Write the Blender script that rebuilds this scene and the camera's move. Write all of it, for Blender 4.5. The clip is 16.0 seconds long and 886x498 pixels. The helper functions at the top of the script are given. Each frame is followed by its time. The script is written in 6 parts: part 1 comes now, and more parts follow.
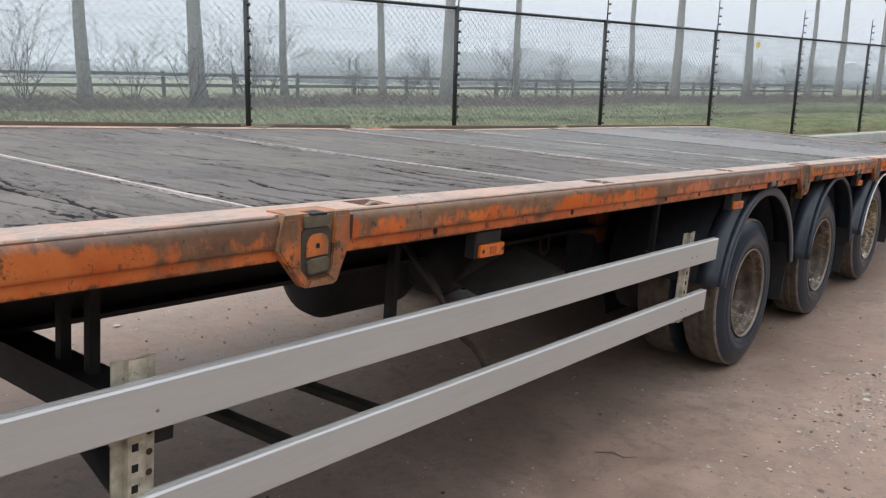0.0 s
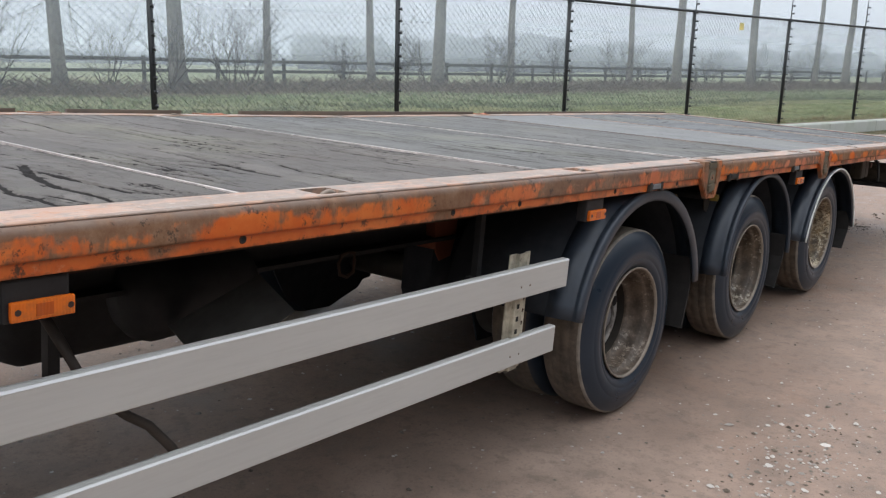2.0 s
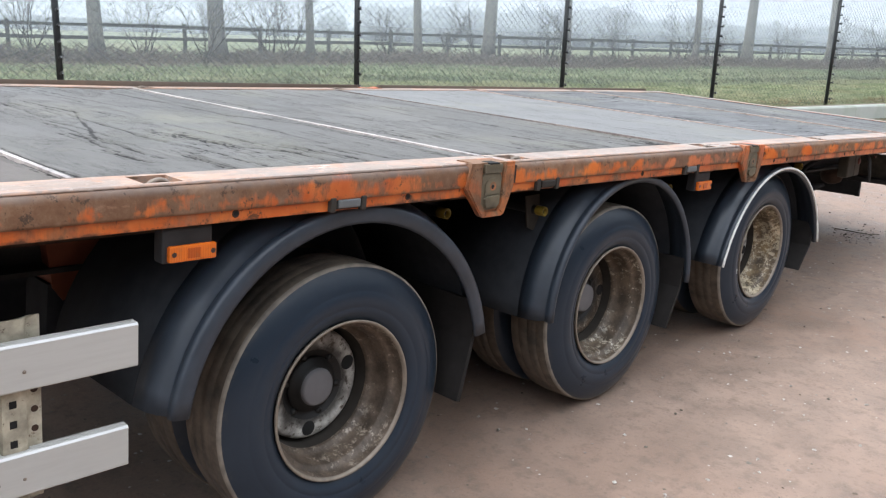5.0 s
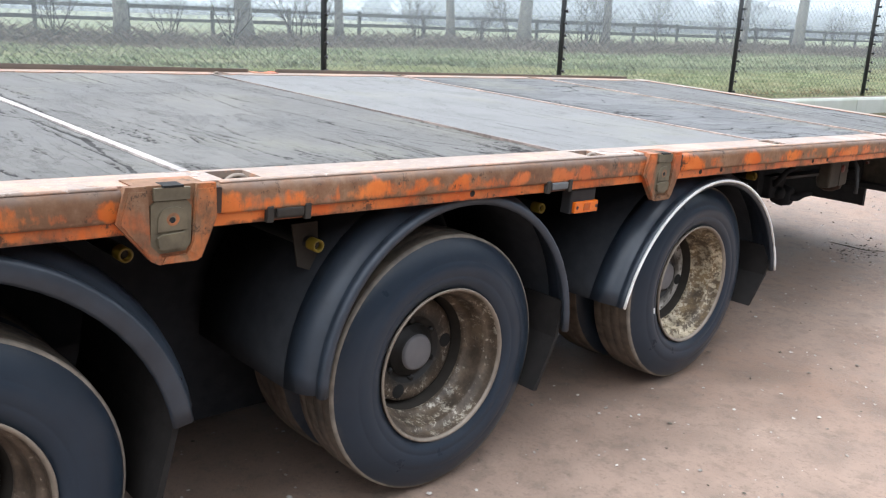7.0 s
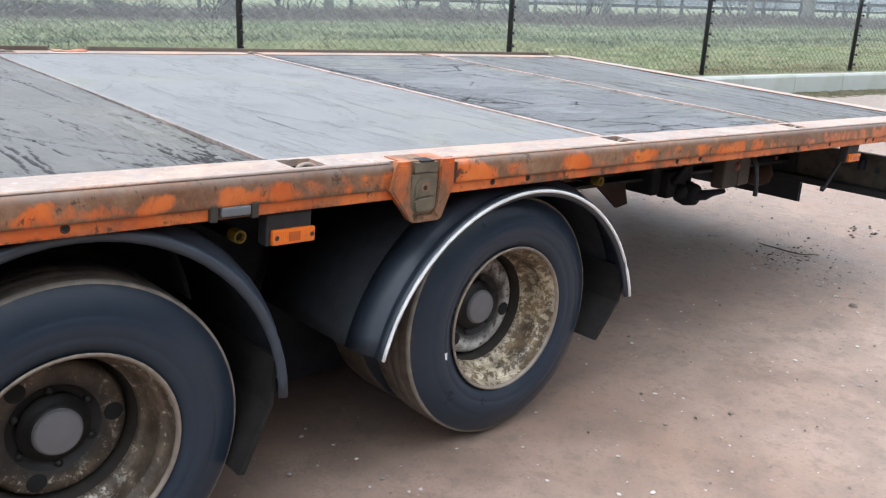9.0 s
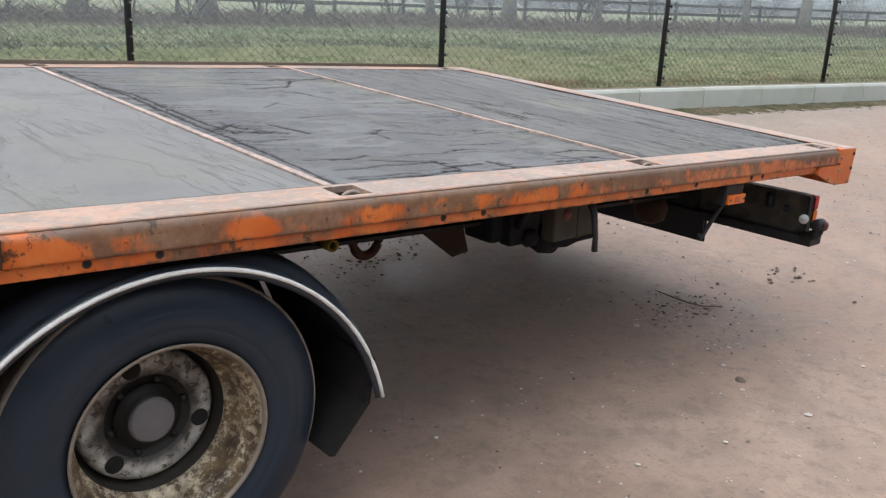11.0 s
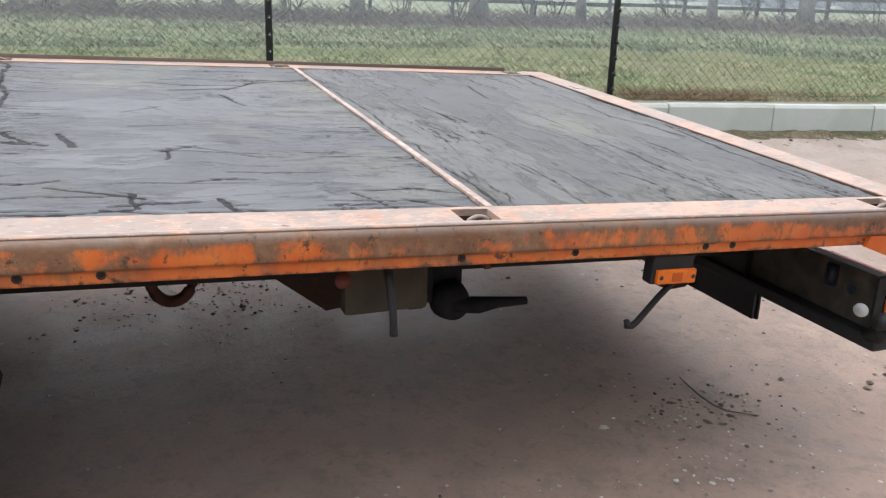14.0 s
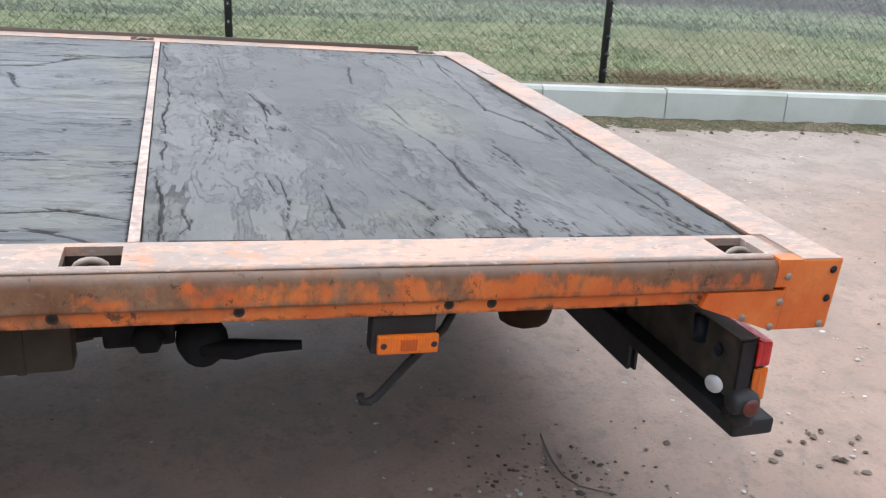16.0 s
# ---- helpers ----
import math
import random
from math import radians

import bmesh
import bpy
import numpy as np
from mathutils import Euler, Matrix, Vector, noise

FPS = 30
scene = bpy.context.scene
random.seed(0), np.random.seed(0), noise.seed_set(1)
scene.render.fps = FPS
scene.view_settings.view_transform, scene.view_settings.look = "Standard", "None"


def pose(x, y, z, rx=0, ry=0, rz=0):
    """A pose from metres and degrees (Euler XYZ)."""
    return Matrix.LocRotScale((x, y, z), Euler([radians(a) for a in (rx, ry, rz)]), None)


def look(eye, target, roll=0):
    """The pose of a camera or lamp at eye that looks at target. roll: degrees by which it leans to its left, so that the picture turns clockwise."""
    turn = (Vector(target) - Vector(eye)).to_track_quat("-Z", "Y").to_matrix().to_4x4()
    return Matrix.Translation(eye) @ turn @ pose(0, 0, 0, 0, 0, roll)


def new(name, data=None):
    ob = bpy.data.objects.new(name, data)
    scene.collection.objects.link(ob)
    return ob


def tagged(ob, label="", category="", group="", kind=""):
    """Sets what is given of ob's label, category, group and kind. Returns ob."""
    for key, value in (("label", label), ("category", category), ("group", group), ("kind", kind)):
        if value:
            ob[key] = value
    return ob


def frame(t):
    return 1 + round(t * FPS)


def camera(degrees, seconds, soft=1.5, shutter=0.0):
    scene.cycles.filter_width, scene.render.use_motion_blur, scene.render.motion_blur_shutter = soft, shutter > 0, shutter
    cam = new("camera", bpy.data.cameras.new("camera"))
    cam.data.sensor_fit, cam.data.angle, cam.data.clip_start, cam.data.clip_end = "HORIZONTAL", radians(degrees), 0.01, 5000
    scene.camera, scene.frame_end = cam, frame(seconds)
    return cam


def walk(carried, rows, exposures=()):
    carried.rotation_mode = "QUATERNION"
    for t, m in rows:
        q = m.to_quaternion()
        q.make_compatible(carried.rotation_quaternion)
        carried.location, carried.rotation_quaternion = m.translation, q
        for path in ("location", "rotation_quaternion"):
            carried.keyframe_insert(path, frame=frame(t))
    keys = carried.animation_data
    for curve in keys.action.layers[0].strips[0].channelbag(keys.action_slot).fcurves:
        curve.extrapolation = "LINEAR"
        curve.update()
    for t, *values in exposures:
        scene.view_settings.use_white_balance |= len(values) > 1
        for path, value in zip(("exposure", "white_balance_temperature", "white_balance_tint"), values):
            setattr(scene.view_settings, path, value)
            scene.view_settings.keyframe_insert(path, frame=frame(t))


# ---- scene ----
# ---- camera: seconds, eye, heading, pitch, lean ----
EXPOSURES = [(0.0, 0.18, 6650, 11), (1.5, 0.12, 6600, 11), (2.0, 0.16, 6550, 10), (2.5, 0.3, 6520, 10), (3.0, 0.47, 6500, 10), (3.5, 0.37, 6550, 10), (6.0, 0.82, 6400, 10), (6.5, 0.82, 6400, 10), (7.0, 0.89, 6400, 10), (8.0, 1.2, 6200, 10), (8.5, 1.18, 6150, 10), (9.0, 0.79, 6250, 10), (9.5, 0.30, 6450, 10), (12.0, 0.33, 6650, 12), (13.0, 0.57, 6650, 12), (14.0, 0.58, 6580, 12), (14.5, 0.66, 6560, 12), (15.0, 0.47, 6560, 12), (16.0, 0.65, 6250, 11)]
cam = camera(55.14, 16.0, 1.25)
ROWS = [
    (0.0, 1.317, -9.919, 1.486, 38.45, -11.77, 1.41),
    (0.5, 1.284, -9.581, 1.490, 38.69, -12.03, 1.54),
    (1.0, 1.319, -9.308, 1.469, 38.89, -12.17, 1.41),
    (1.5, 1.382, -8.976, 1.479, 39.04, -12.49, 1.54),
    (2.0, 1.405, -8.688, 1.444, 39.07, -12.64, 1.48),
    (2.5, 1.413, -8.345, 1.451, 39.18, -12.86, 1.43),
    (3.0, 1.480, -8.062, 1.441, 40.08, -13.33, 1.71),
    (3.5, 1.557, -7.787, 1.448, 40.60, -13.41, 1.97),
    (6.0, 1.596, -6.415, 1.388, 46.45, -15.12, 2.26),
    (6.5, 1.542, -6.115, 1.400, 47.04, -15.20, 2.50),
    (7.0, 1.563, -5.862, 1.391, 47.33, -15.59, 2.42),
    (7.5, 1.623, -5.569, 1.414, 47.36, -16.11, 2.28),
    (8.0, 1.670, -5.324, 1.407, 47.94, -16.76, 2.01),
    (8.5, 1.613, -5.028, 1.415, 47.71, -17.15, 2.17),
    (9.0, 1.594, -4.801, 1.397, 48.23, -17.37, 2.28),
    (9.5, 1.605, -4.512, 1.407, 47.97, -17.18, 2.57),
    (12.0, 1.516, -3.203, 1.391, 50.75, -16.44, 2.20),
    (12.5, 1.514, -2.945, 1.364, 54.53, -16.47, 1.94),
    (13.0, 1.490, -2.649, 1.382, 57.90, -16.81, 2.00),
    (13.5, 1.514, -2.398, 1.361, 60.57, -17.04, 2.12),
    (14.0, 1.592, -2.130, 1.383, 68.70, -17.53, 1.86),
    (14.5, 1.564, -1.906, 1.349, 70.05, -17.43, 2.08),
    (15.0, 1.447, -1.646, 1.369, 71.11, -17.33, 2.60),
    (15.5, 1.361, -1.464, 1.367, 71.47, -17.96, 2.77),
    (16.0, 1.297, -1.247, 1.377, 72.66, -19.38, 2.76),
]
walk(cam, [(t, pose(x, y, z, 90 + pitch, 0, yaw) @ pose(0, 0, 0, 0, 0, lean)) for t, x, y, z, yaw, pitch, lean in ROWS], EXPOSURES)

# ---- world, sun ----
world = bpy.data.worlds.new("overcast")
scene.world = world
world.use_nodes = True
wt = world.node_tree
wt.nodes.clear()
w_out = wt.nodes.new("ShaderNodeOutputWorld")
w_bg = wt.nodes.new("ShaderNodeBackground")
w_sky = wt.nodes.new("ShaderNodeTexSky")
w_sky.sky_type = 'NISHITA'
w_sky.sun_disc = False
w_sky.sun_elevation = radians(58)
w_sky.sun_rotation = radians(200)
w_sky.dust_density = 6.0
w_hsv = wt.nodes.new("ShaderNodeHueSaturation")
w_hsv.inputs["Saturation"].default_value = 0.18
w_mix = wt.nodes.new("ShaderNodeMixRGB")
w_mix.inputs[0].default_value = 0.72
w_mix.inputs[2].default_value = (6.15, 6.75, 7.6, 1)
w_bg.inputs["Strength"].default_value = 0.14
wt.links.new(w_sky.outputs[0], w_hsv.inputs["Color"])
wt.links.new(w_hsv.outputs[0], w_mix.inputs[1])
w_co = wt.nodes.new("ShaderNodeTexCoord")
w_sep = wt.nodes.new("ShaderNodeSeparateXYZ")
w_up = wt.nodes.new("ShaderNodeMapRange")
w_up.inputs["To Min"].default_value = 0.88
w_up.inputs["To Max"].default_value = 2.2
w_mul = wt.nodes.new("ShaderNodeMixRGB")
w_mul.blend_type = 'MULTIPLY'
w_mul.inputs[0].default_value = 1.0
wt.links.new(w_co.outputs["Generated"], w_sep.inputs[0])
wt.links.new(w_sep.outputs[2], w_up.inputs["Value"])
wt.links.new(w_mix.outputs[0], w_mul.inputs[1])
wt.links.new(w_up.outputs[0], w_mul.inputs[2])
wt.links.new(w_mul.outputs[0], w_bg.inputs["Color"])
wt.links.new(w_bg.outputs[0], w_out.inputs["Surface"])

sun_data = bpy.data.lights.new("sun", 'SUN')
sun_data.energy = 0.45
sun_data.angle = radians(60)
sun_data.color = (1.0, 0.96, 0.9)
sun = new("sun", sun_data)
sun.matrix_world = look((1.2, -1.5, 10), (0, 0, 0))


# ---- materials ----
class Nodes:
    """A short way to wire one material."""

    def __init__(self, name, rough=0.6, metal=0.0, spec=0.5):
        self.mat = bpy.data.materials.new(name)
        self.mat.use_nodes = True
        self.t = self.mat.node_tree
        self.b = self.t.nodes["Principled BSDF"]
        self.b.inputs["Roughness"].default_value = rough
        self.b.inputs["Metallic"].default_value = metal
        self.b.inputs["Specular IOR Level"].default_value = spec
        self.co = self.t.nodes.new("ShaderNodeTexCoord").outputs["Object"]

    def link(self, a, b):
        self.t.links.new(a, b)

    def stretch(self, sx, sy, sz, co=None):
        n = self.t.nodes.new("ShaderNodeMapping")
        n.inputs["Scale"].default_value = (sx, sy, sz)
        self.link(co or self.co, n.inputs["Vector"])
        return n.outputs[0]

    def noise(self, scale, detail=4.0, rough=0.55, co=None, warp=0.0):
        n = self.t.nodes.new("ShaderNodeTexNoise")
        n.inputs["Scale"].default_value = scale
        n.inputs["Detail"].default_value = detail
        n.inputs["Roughness"].default_value = rough
        n.inputs["Distortion"].default_value = warp
        self.link(co or self.co, n.inputs["Vector"])
        return n.outputs[0]

    def cells(self, scale, co=None, feature='F1'):
        n = self.t.nodes.new("ShaderNodeTexVoronoi")
        n.feature = feature
        n.inputs["Scale"].default_value = scale
        self.link(co or self.co, n.inputs["Vector"])
        return n.outputs["Distance"]

    def ramp(self, fac, stops):
        n = self.t.nodes.new("ShaderNodeValToRGB")
        e = n.color_ramp.elements
        while len(e) < len(stops):
            e.new(0.5)
        for el, (p, c) in zip(e, stops):
            el.position = p
            el.color = (c, c, c, 1) if isinstance(c, (int, float)) else (*c, 1)
        self.link(fac, n.inputs[0])
        return n.outputs[0]

    def mix(self, fac, a, b, mode='MIX'):
        n = self.t.nodes.new("ShaderNodeMixRGB")
        n.blend_type = mode
        for k, v in ((0, fac), (1, a), (2, b)):
            if isinstance(v, (int, float)):
                n.inputs[k].default_value = v if k == 0 else (v, v, v, 1)
            elif isinstance(v, tuple):
                n.inputs[k].default_value = (*v, 1)
            else:
                self.link(v, n.inputs[k])
        return n.outputs[0]

    def math(self, op, a, b):
        n = self.t.nodes.new("ShaderNodeMath")
        n.operation = op
        for k, v in ((0, a), (1, b)):
            if isinstance(v, (int, float)):
                n.inputs[k].default_value = v
            else:
                self.link(v, n.inputs[k])
        return n.outputs[0]

    def random(self):
        return self.t.nodes.new("ShaderNodeObjectInfo").outputs["Random"]

    def island(self):
        return self.t.nodes.new("ShaderNodeNewGeometry").outputs["Random Per Island"]

    def color(self, c):
        if isinstance(c, tuple):
            self.b.inputs["Base Color"].default_value = (*c, 1)
        else:
            self.link(c, self.b.inputs["Base Color"])

    def rough(self, r):
        self.link(r, self.b.inputs["Roughness"])

    def bump(self, h, strength=0.3, dist=0.01):
        n = self.t.nodes.new("ShaderNodeBump")
        n.inputs["Strength"].default_value = strength
        n.inputs["Distance"].default_value = dist
        self.link(h, n.inputs["Height"])
        self.link(n.outputs[0], self.b.inputs["Normal"])


def plain(name, c, rough=0.6, metal=0.0, grain=40.0, vary=0.25, bump=0.15, spec=0.5):
    m = Nodes(name, rough, metal, spec)
    n = m.noise(grain, 5)
    big = m.noise(grain / 12, 3)
    v = m.ramp(m.mix(0.5, n, big), [(0.3, 1 - vary), (0.7, 1 + vary * 0.4)])
    m.color(m.mix(1.0, c, v, 'MULTIPLY'))
    m.rough(m.ramp(big, [(0.3, max(0.05, rough - 0.12)), (0.7, min(1, rough + 0.12))]))
    m.bump(n, bump, 0.004)
    return m.mat


def rail_paint(name, grime_low, grime_high, edge=0.0, fresh=0.0, hem=0.0):
    """Faded orange enamel under olive-brown grime, with rust specks and rubbed blotches."""
    m = Nodes(name, 0.5)
    base = m.mix(m.ramp(m.noise(6, 5, 0.65), [(0.38, 0.0), (0.62, 1.0)]), (0.50, 0.092, 0.012), (0.60, 0.162, 0.034))
    patch = m.noise(2.2, 5, 0.6, m.stretch(1, 1.0, 1.5), 0.2)
    blot = m.noise(9, 7, 0.66, m.stretch(1, 0.9, 0.75), 0.3)
    runs = m.noise(20, 7, 0.72, m.stretch(1, 1.5, 0.4), 0.4)
    f = m.mix(0.16, m.mix(0.46, patch, blot), runs)
    if edge:
        sep = m.t.nodes.new("ShaderNodeSeparateXYZ")
        m.link(m.co, sep.inputs[0])
        f = m.mix(1.0, f, m.ramp(m.math('MULTIPLY', sep.outputs[2], -10.0), [(0.07, edge * 1.4), (0.16, edge * 1.0), (0.27, edge * 0.35), (0.52, 0.0), (0.66, edge * 0.6)]), 'ADD')
    k = m.ramp(f, [(grime_low, 0.0), (grime_high, 1.0)])
    tone = m.mix(0.5, m.noise(5, 5, 0.65), m.noise(30, 7, 0.75))
    grime = m.ramp(tone, [(0.36, (0.055, 0.038, 0.022)), (0.50, (0.125, 0.088, 0.052)), (0.62, (0.20, 0.15, 0.10))])
    c = m.mix(m.math('MULTIPLY', k, 0.86), base, grime)
    if edge:
        # grey band on the rounded top edge: its highlight put into the colour
        dust_sheen = m.ramp(m.math('MULTIPLY', sep.outputs[2], -10.0), [(0.05, 0.62), (0.13, 0.5), (0.22, 0.0)])
        c = m.mix(m.mix(1.0, dust_sheen, m.ramp(m.noise(7, 6, 0.7), [(0.40, 0.2), (0.55, 1.0)]), 'MULTIPLY'), c, (0.125, 0.105, 0.094))
    rub = m.ramp(m.noise(9, 7, 0.72, m.stretch(1, 0.5, 1.0)), [(0.62, 0.0), (0.67, 0.3)])
    c = m.mix(rub, c, (0.58, 0.33, 0.20))
    spot = m.ramp(m.noise(17, 8, 0.78), [(0.582, 0.0), (0.612, 0.85)])
    c = m.mix(m.math('MULTIPLY', spot, 1.0 - fresh), c, (0.042, 0.024, 0.014))
    speck = m.ramp(m.noise(55, 5, 0.7, m.stretch(1, 1, 0.55)), [(0.63, 0.0), (0.67, 0.75)])
    c = m.mix(m.math('MULTIPLY', speck, 1.0 - fresh), c, (0.05, 0.026, 0.014))
    drop = m.ramp(m.noise(1.9, 6, 0.7, m.stretch(1, 1.3, 1)), [(0.60, 0.0), (0.67, 0.6 - fresh * 0.5)])
    c = m.mix(drop, c, m.mix(m.noise(30, 4), (0.05, 0.033, 0.021), (0.15, 0.10, 0.06)))
    if hem:
        low = m.t.nodes.new("ShaderNodeSeparateXYZ")
        m.link(m.co, low.inputs[0])
        creep = m.math('ADD', m.math('MULTIPLY', low.outputs[2], -10.0), m.math('MULTIPLY', m.mix(0.5, m.noise(8, 6, 0.7), m.noise(32, 6, 0.75)), 0.55))
        c = m.mix(m.ramp(m.math('SUBTRACT', creep, 0.5), [(0.64, 0.0), (0.73, hem)]), c, (0.040, 0.022, 0.013))
    m.color(c)
    m.rough(m.ramp(k, [(0.0, 0.4), (1.0, 0.72)]))
    m.bump(m.mix(0.5, blot, m.noise(60, 4)), 0.3, 0.004)
    return m.mat


def flange_paint():
    """Sun-bleached, foot-scuffed orange on the walked edge, wet and shiny in patches."""
    m = Nodes("bleached_orange", 0.4)
    patch = m.noise(3.0, 6, 0.65, m.stretch(1.6, 0.8, 1), 0.6)
    fine = m.noise(24, 8, 0.75, m.stretch(1.5, 0.6, 1), 0.3)
    chip = m.noise(60, 6, 0.7, m.stretch(1.4, 0.6, 1))
    base = m.mix(m.noise(7, 4), (0.385, 0.208, 0.13), (0.42, 0.28, 0.212))
    k = m.ramp(m.mix(0.55, patch, fine), [(0.47, 0.0), (0.50, 1.0)])
    c = m.mix(m.math('MULTIPLY', k, 0.8), base, m.mix(chip, (0.15, 0.115, 0.09), (0.33, 0.27, 0.23)))
    c = m.mix(m.ramp(chip, [(0.60, 0.0), (0.66, 0.6)]), c, (0.60, 0.50, 0.44))
    c = m.mix(m.ramp(m.noise(38, 7, 0.75, m.stretch(1.5, 0.5, 1)), [(0.60, 0.0), (0.64, 0.75)]), c, (0.11, 0.06, 0.035))
    k2 = m.ramp(m.noise(5, 7, 0.7), [(0.60, 0.0), (0.64, 0.7)])
    c = m.mix(k2, c, (0.44, 0.18, 0.08))
    m.color(c)
    m.rough(m.ramp(m.noise(4, 4), [(0.3, 0.25), (0.7, 0.55)]))
    m.bump(m.mix(0.5, fine, chip), 0.3, 0.003)
    return m.mat


def deck_ply(name, lo, hi, along, wet, tear=1.0, gulf=0.35):
    """Weathered film-faced plywood whose veneer has split and peeled along the grain."""
    m = Nodes(name, 0.45, 0, 0.34)
    off = m.t.nodes.new("ShaderNodeVectorMath")
    rnd = m.t.nodes.new("ShaderNodeCombineXYZ")
    r = m.math('MULTIPLY', m.random(), 37.0)
    for i in range(3):
        m.link(r, rnd.inputs[i])
    m.link(m.co, off.inputs[0])
    m.link(rnd.outputs[0], off.inputs[1])
    co = off.outputs[0]

    def st(a, b):
        return m.stretch(b, a, 1, co) if along else m.stretch(a, b, 1, co)
    grain = m.noise(5, 7, 0.7, st(0.6, 3.6), 0.5)
    stain = m.noise(1.2, 6, 0.62, co, 0.6)
    fine = m.noise(40, 5, 0.7, st(0.3, 1.7))
    peel = m.noise(1.5, 9, 0.68, st(0.75, 2.0), 0.5)
    split = m.noise(1.3, 5, 0.5, st(0.22, 4.2), 0.25)
    c = m.mix(m.ramp(stain, [(0.36, 0.0), (0.64, 1.0)]), lo, hi)
    c = m.mix(m.ramp(peel, [(0.497, 0.0), (0.503, 0.4 * tear)]), c, tuple(v * 0.6 for v in lo))
    c = m.mix(m.ramp(grain, [(0.38, 0.03 + 0.05 * tear), (0.56, 0.0)]), c, tuple(v * 0.5 for v in lo))
    c = m.mix(m.ramp(fine, [(0.35, 0.06 + 0.12 * tear), (0.6, 0.0)]), c, (0.035, 0.035, 0.037))
    c = m.mix(m.ramp(m.noise(1.5, 6, 0.65, co), [(0.53, 0.0), (0.70, 0.5)]), c, (0.17, 0.165, 0.115))
    c = m.mix(m.ramp(m.noise(3.8, 7, 0.7, co, 0.5), [(0.34, 0.35), (0.48, 0.0)]), c, tuple(v * 0.55 for v in lo))
    c = m.mix(m.ramp(m.noise(22, 5, 0.8, st(0.6, 1.4)), [(0.66, 0.0), (0.74, 0.4 * tear)]), c, (0.34, 0.34, 0.33))
    e1 = m.ramp(peel, [(0.486, 0.0), (0.497, 1.0), (0.503, 1.0), (0.507, 0.0)])
    w1 = m.ramp(m.noise(2.6, 4, 0.6, co), [(0.56, 0.0), (0.64, tear)])
    e2 = m.ramp(split, [(0.495, 0.0), (0.499, 1.0), (0.501, 1.0), (0.505, 0.0)])
    w2 = m.ramp(m.noise(1.6, 4, 0.6, st(0.6, 2.0)), [(0.57, 0.0), (0.63, tear)])
    line = m.mix(1.0, m.mix(1.0, e1, w1, 'MULTIPLY'), m.mix(1.0, e2, w2, 'MULTIPLY'), 'LIGHTEN')
    c = m.mix(m.math('MULTIPLY', line, 0.45), c, (0.02, 0.02, 0.02))
    nick = m.ramp(m.noise(13, 8, 0.75, st(0.4, 1.6), 0.4), [(0.61, 0.0), (0.625, 0.4 * tear)])
    c = m.mix(nick, c, (0.03, 0.029, 0.028))
    core = m.t.nodes.new("ShaderNodeAttribute")
    core.attribute_name = "bared_core"
    c = m.mix(m.math('MULTIPLY', core.outputs["Fac"], 0.55), c, m.mix(fine, tuple(v * 0.55 for v in lo), tuple(v * 0.9 for v in lo)))
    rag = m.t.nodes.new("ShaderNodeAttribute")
    rag.attribute_name = "ragged_edge_shade"
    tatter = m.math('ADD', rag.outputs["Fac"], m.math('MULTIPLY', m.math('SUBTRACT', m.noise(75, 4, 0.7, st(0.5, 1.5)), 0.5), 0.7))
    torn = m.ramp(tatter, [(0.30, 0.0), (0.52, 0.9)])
    # bare torn wood, near black with the shade of splits and gaps
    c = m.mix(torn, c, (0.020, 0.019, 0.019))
    m.color(c)
    m.rough(m.mix(m.math('MULTIPLY', torn, gulf), m.ramp(stain, [(0.3, wet), (0.7, wet + 0.24)]), 1.0))
    m.link(m.math('MULTIPLY', m.math('SUBTRACT', 1.0, m.math('MULTIPLY', torn, gulf)), 0.34), m.b.inputs["Specular IOR Level"])
    flake = m.noise(9, 8, 0.72, st(0.5, 1.5), 0.4)
    where = m.ramp(m.noise(1.8, 4, 0.6, co), [(0.46, 0.0), (0.58, tear)])
    step = m.mix(1.0, m.ramp(flake, [(0.50, 0.0), (0.512, 1.0)]), where, 'MULTIPLY')
    h = m.mix(0.45, m.mix(0.5, m.noise(9, 6, 0.7, co), fine), m.ramp(peel, [(0.49, 1.0), (0.51, 0.0)]))
    h = m.mix(0.5, h, step)
    m.bump(m.mix(line, h, (0, 0, 0)), 0.8, 0.014)
    return m.mat


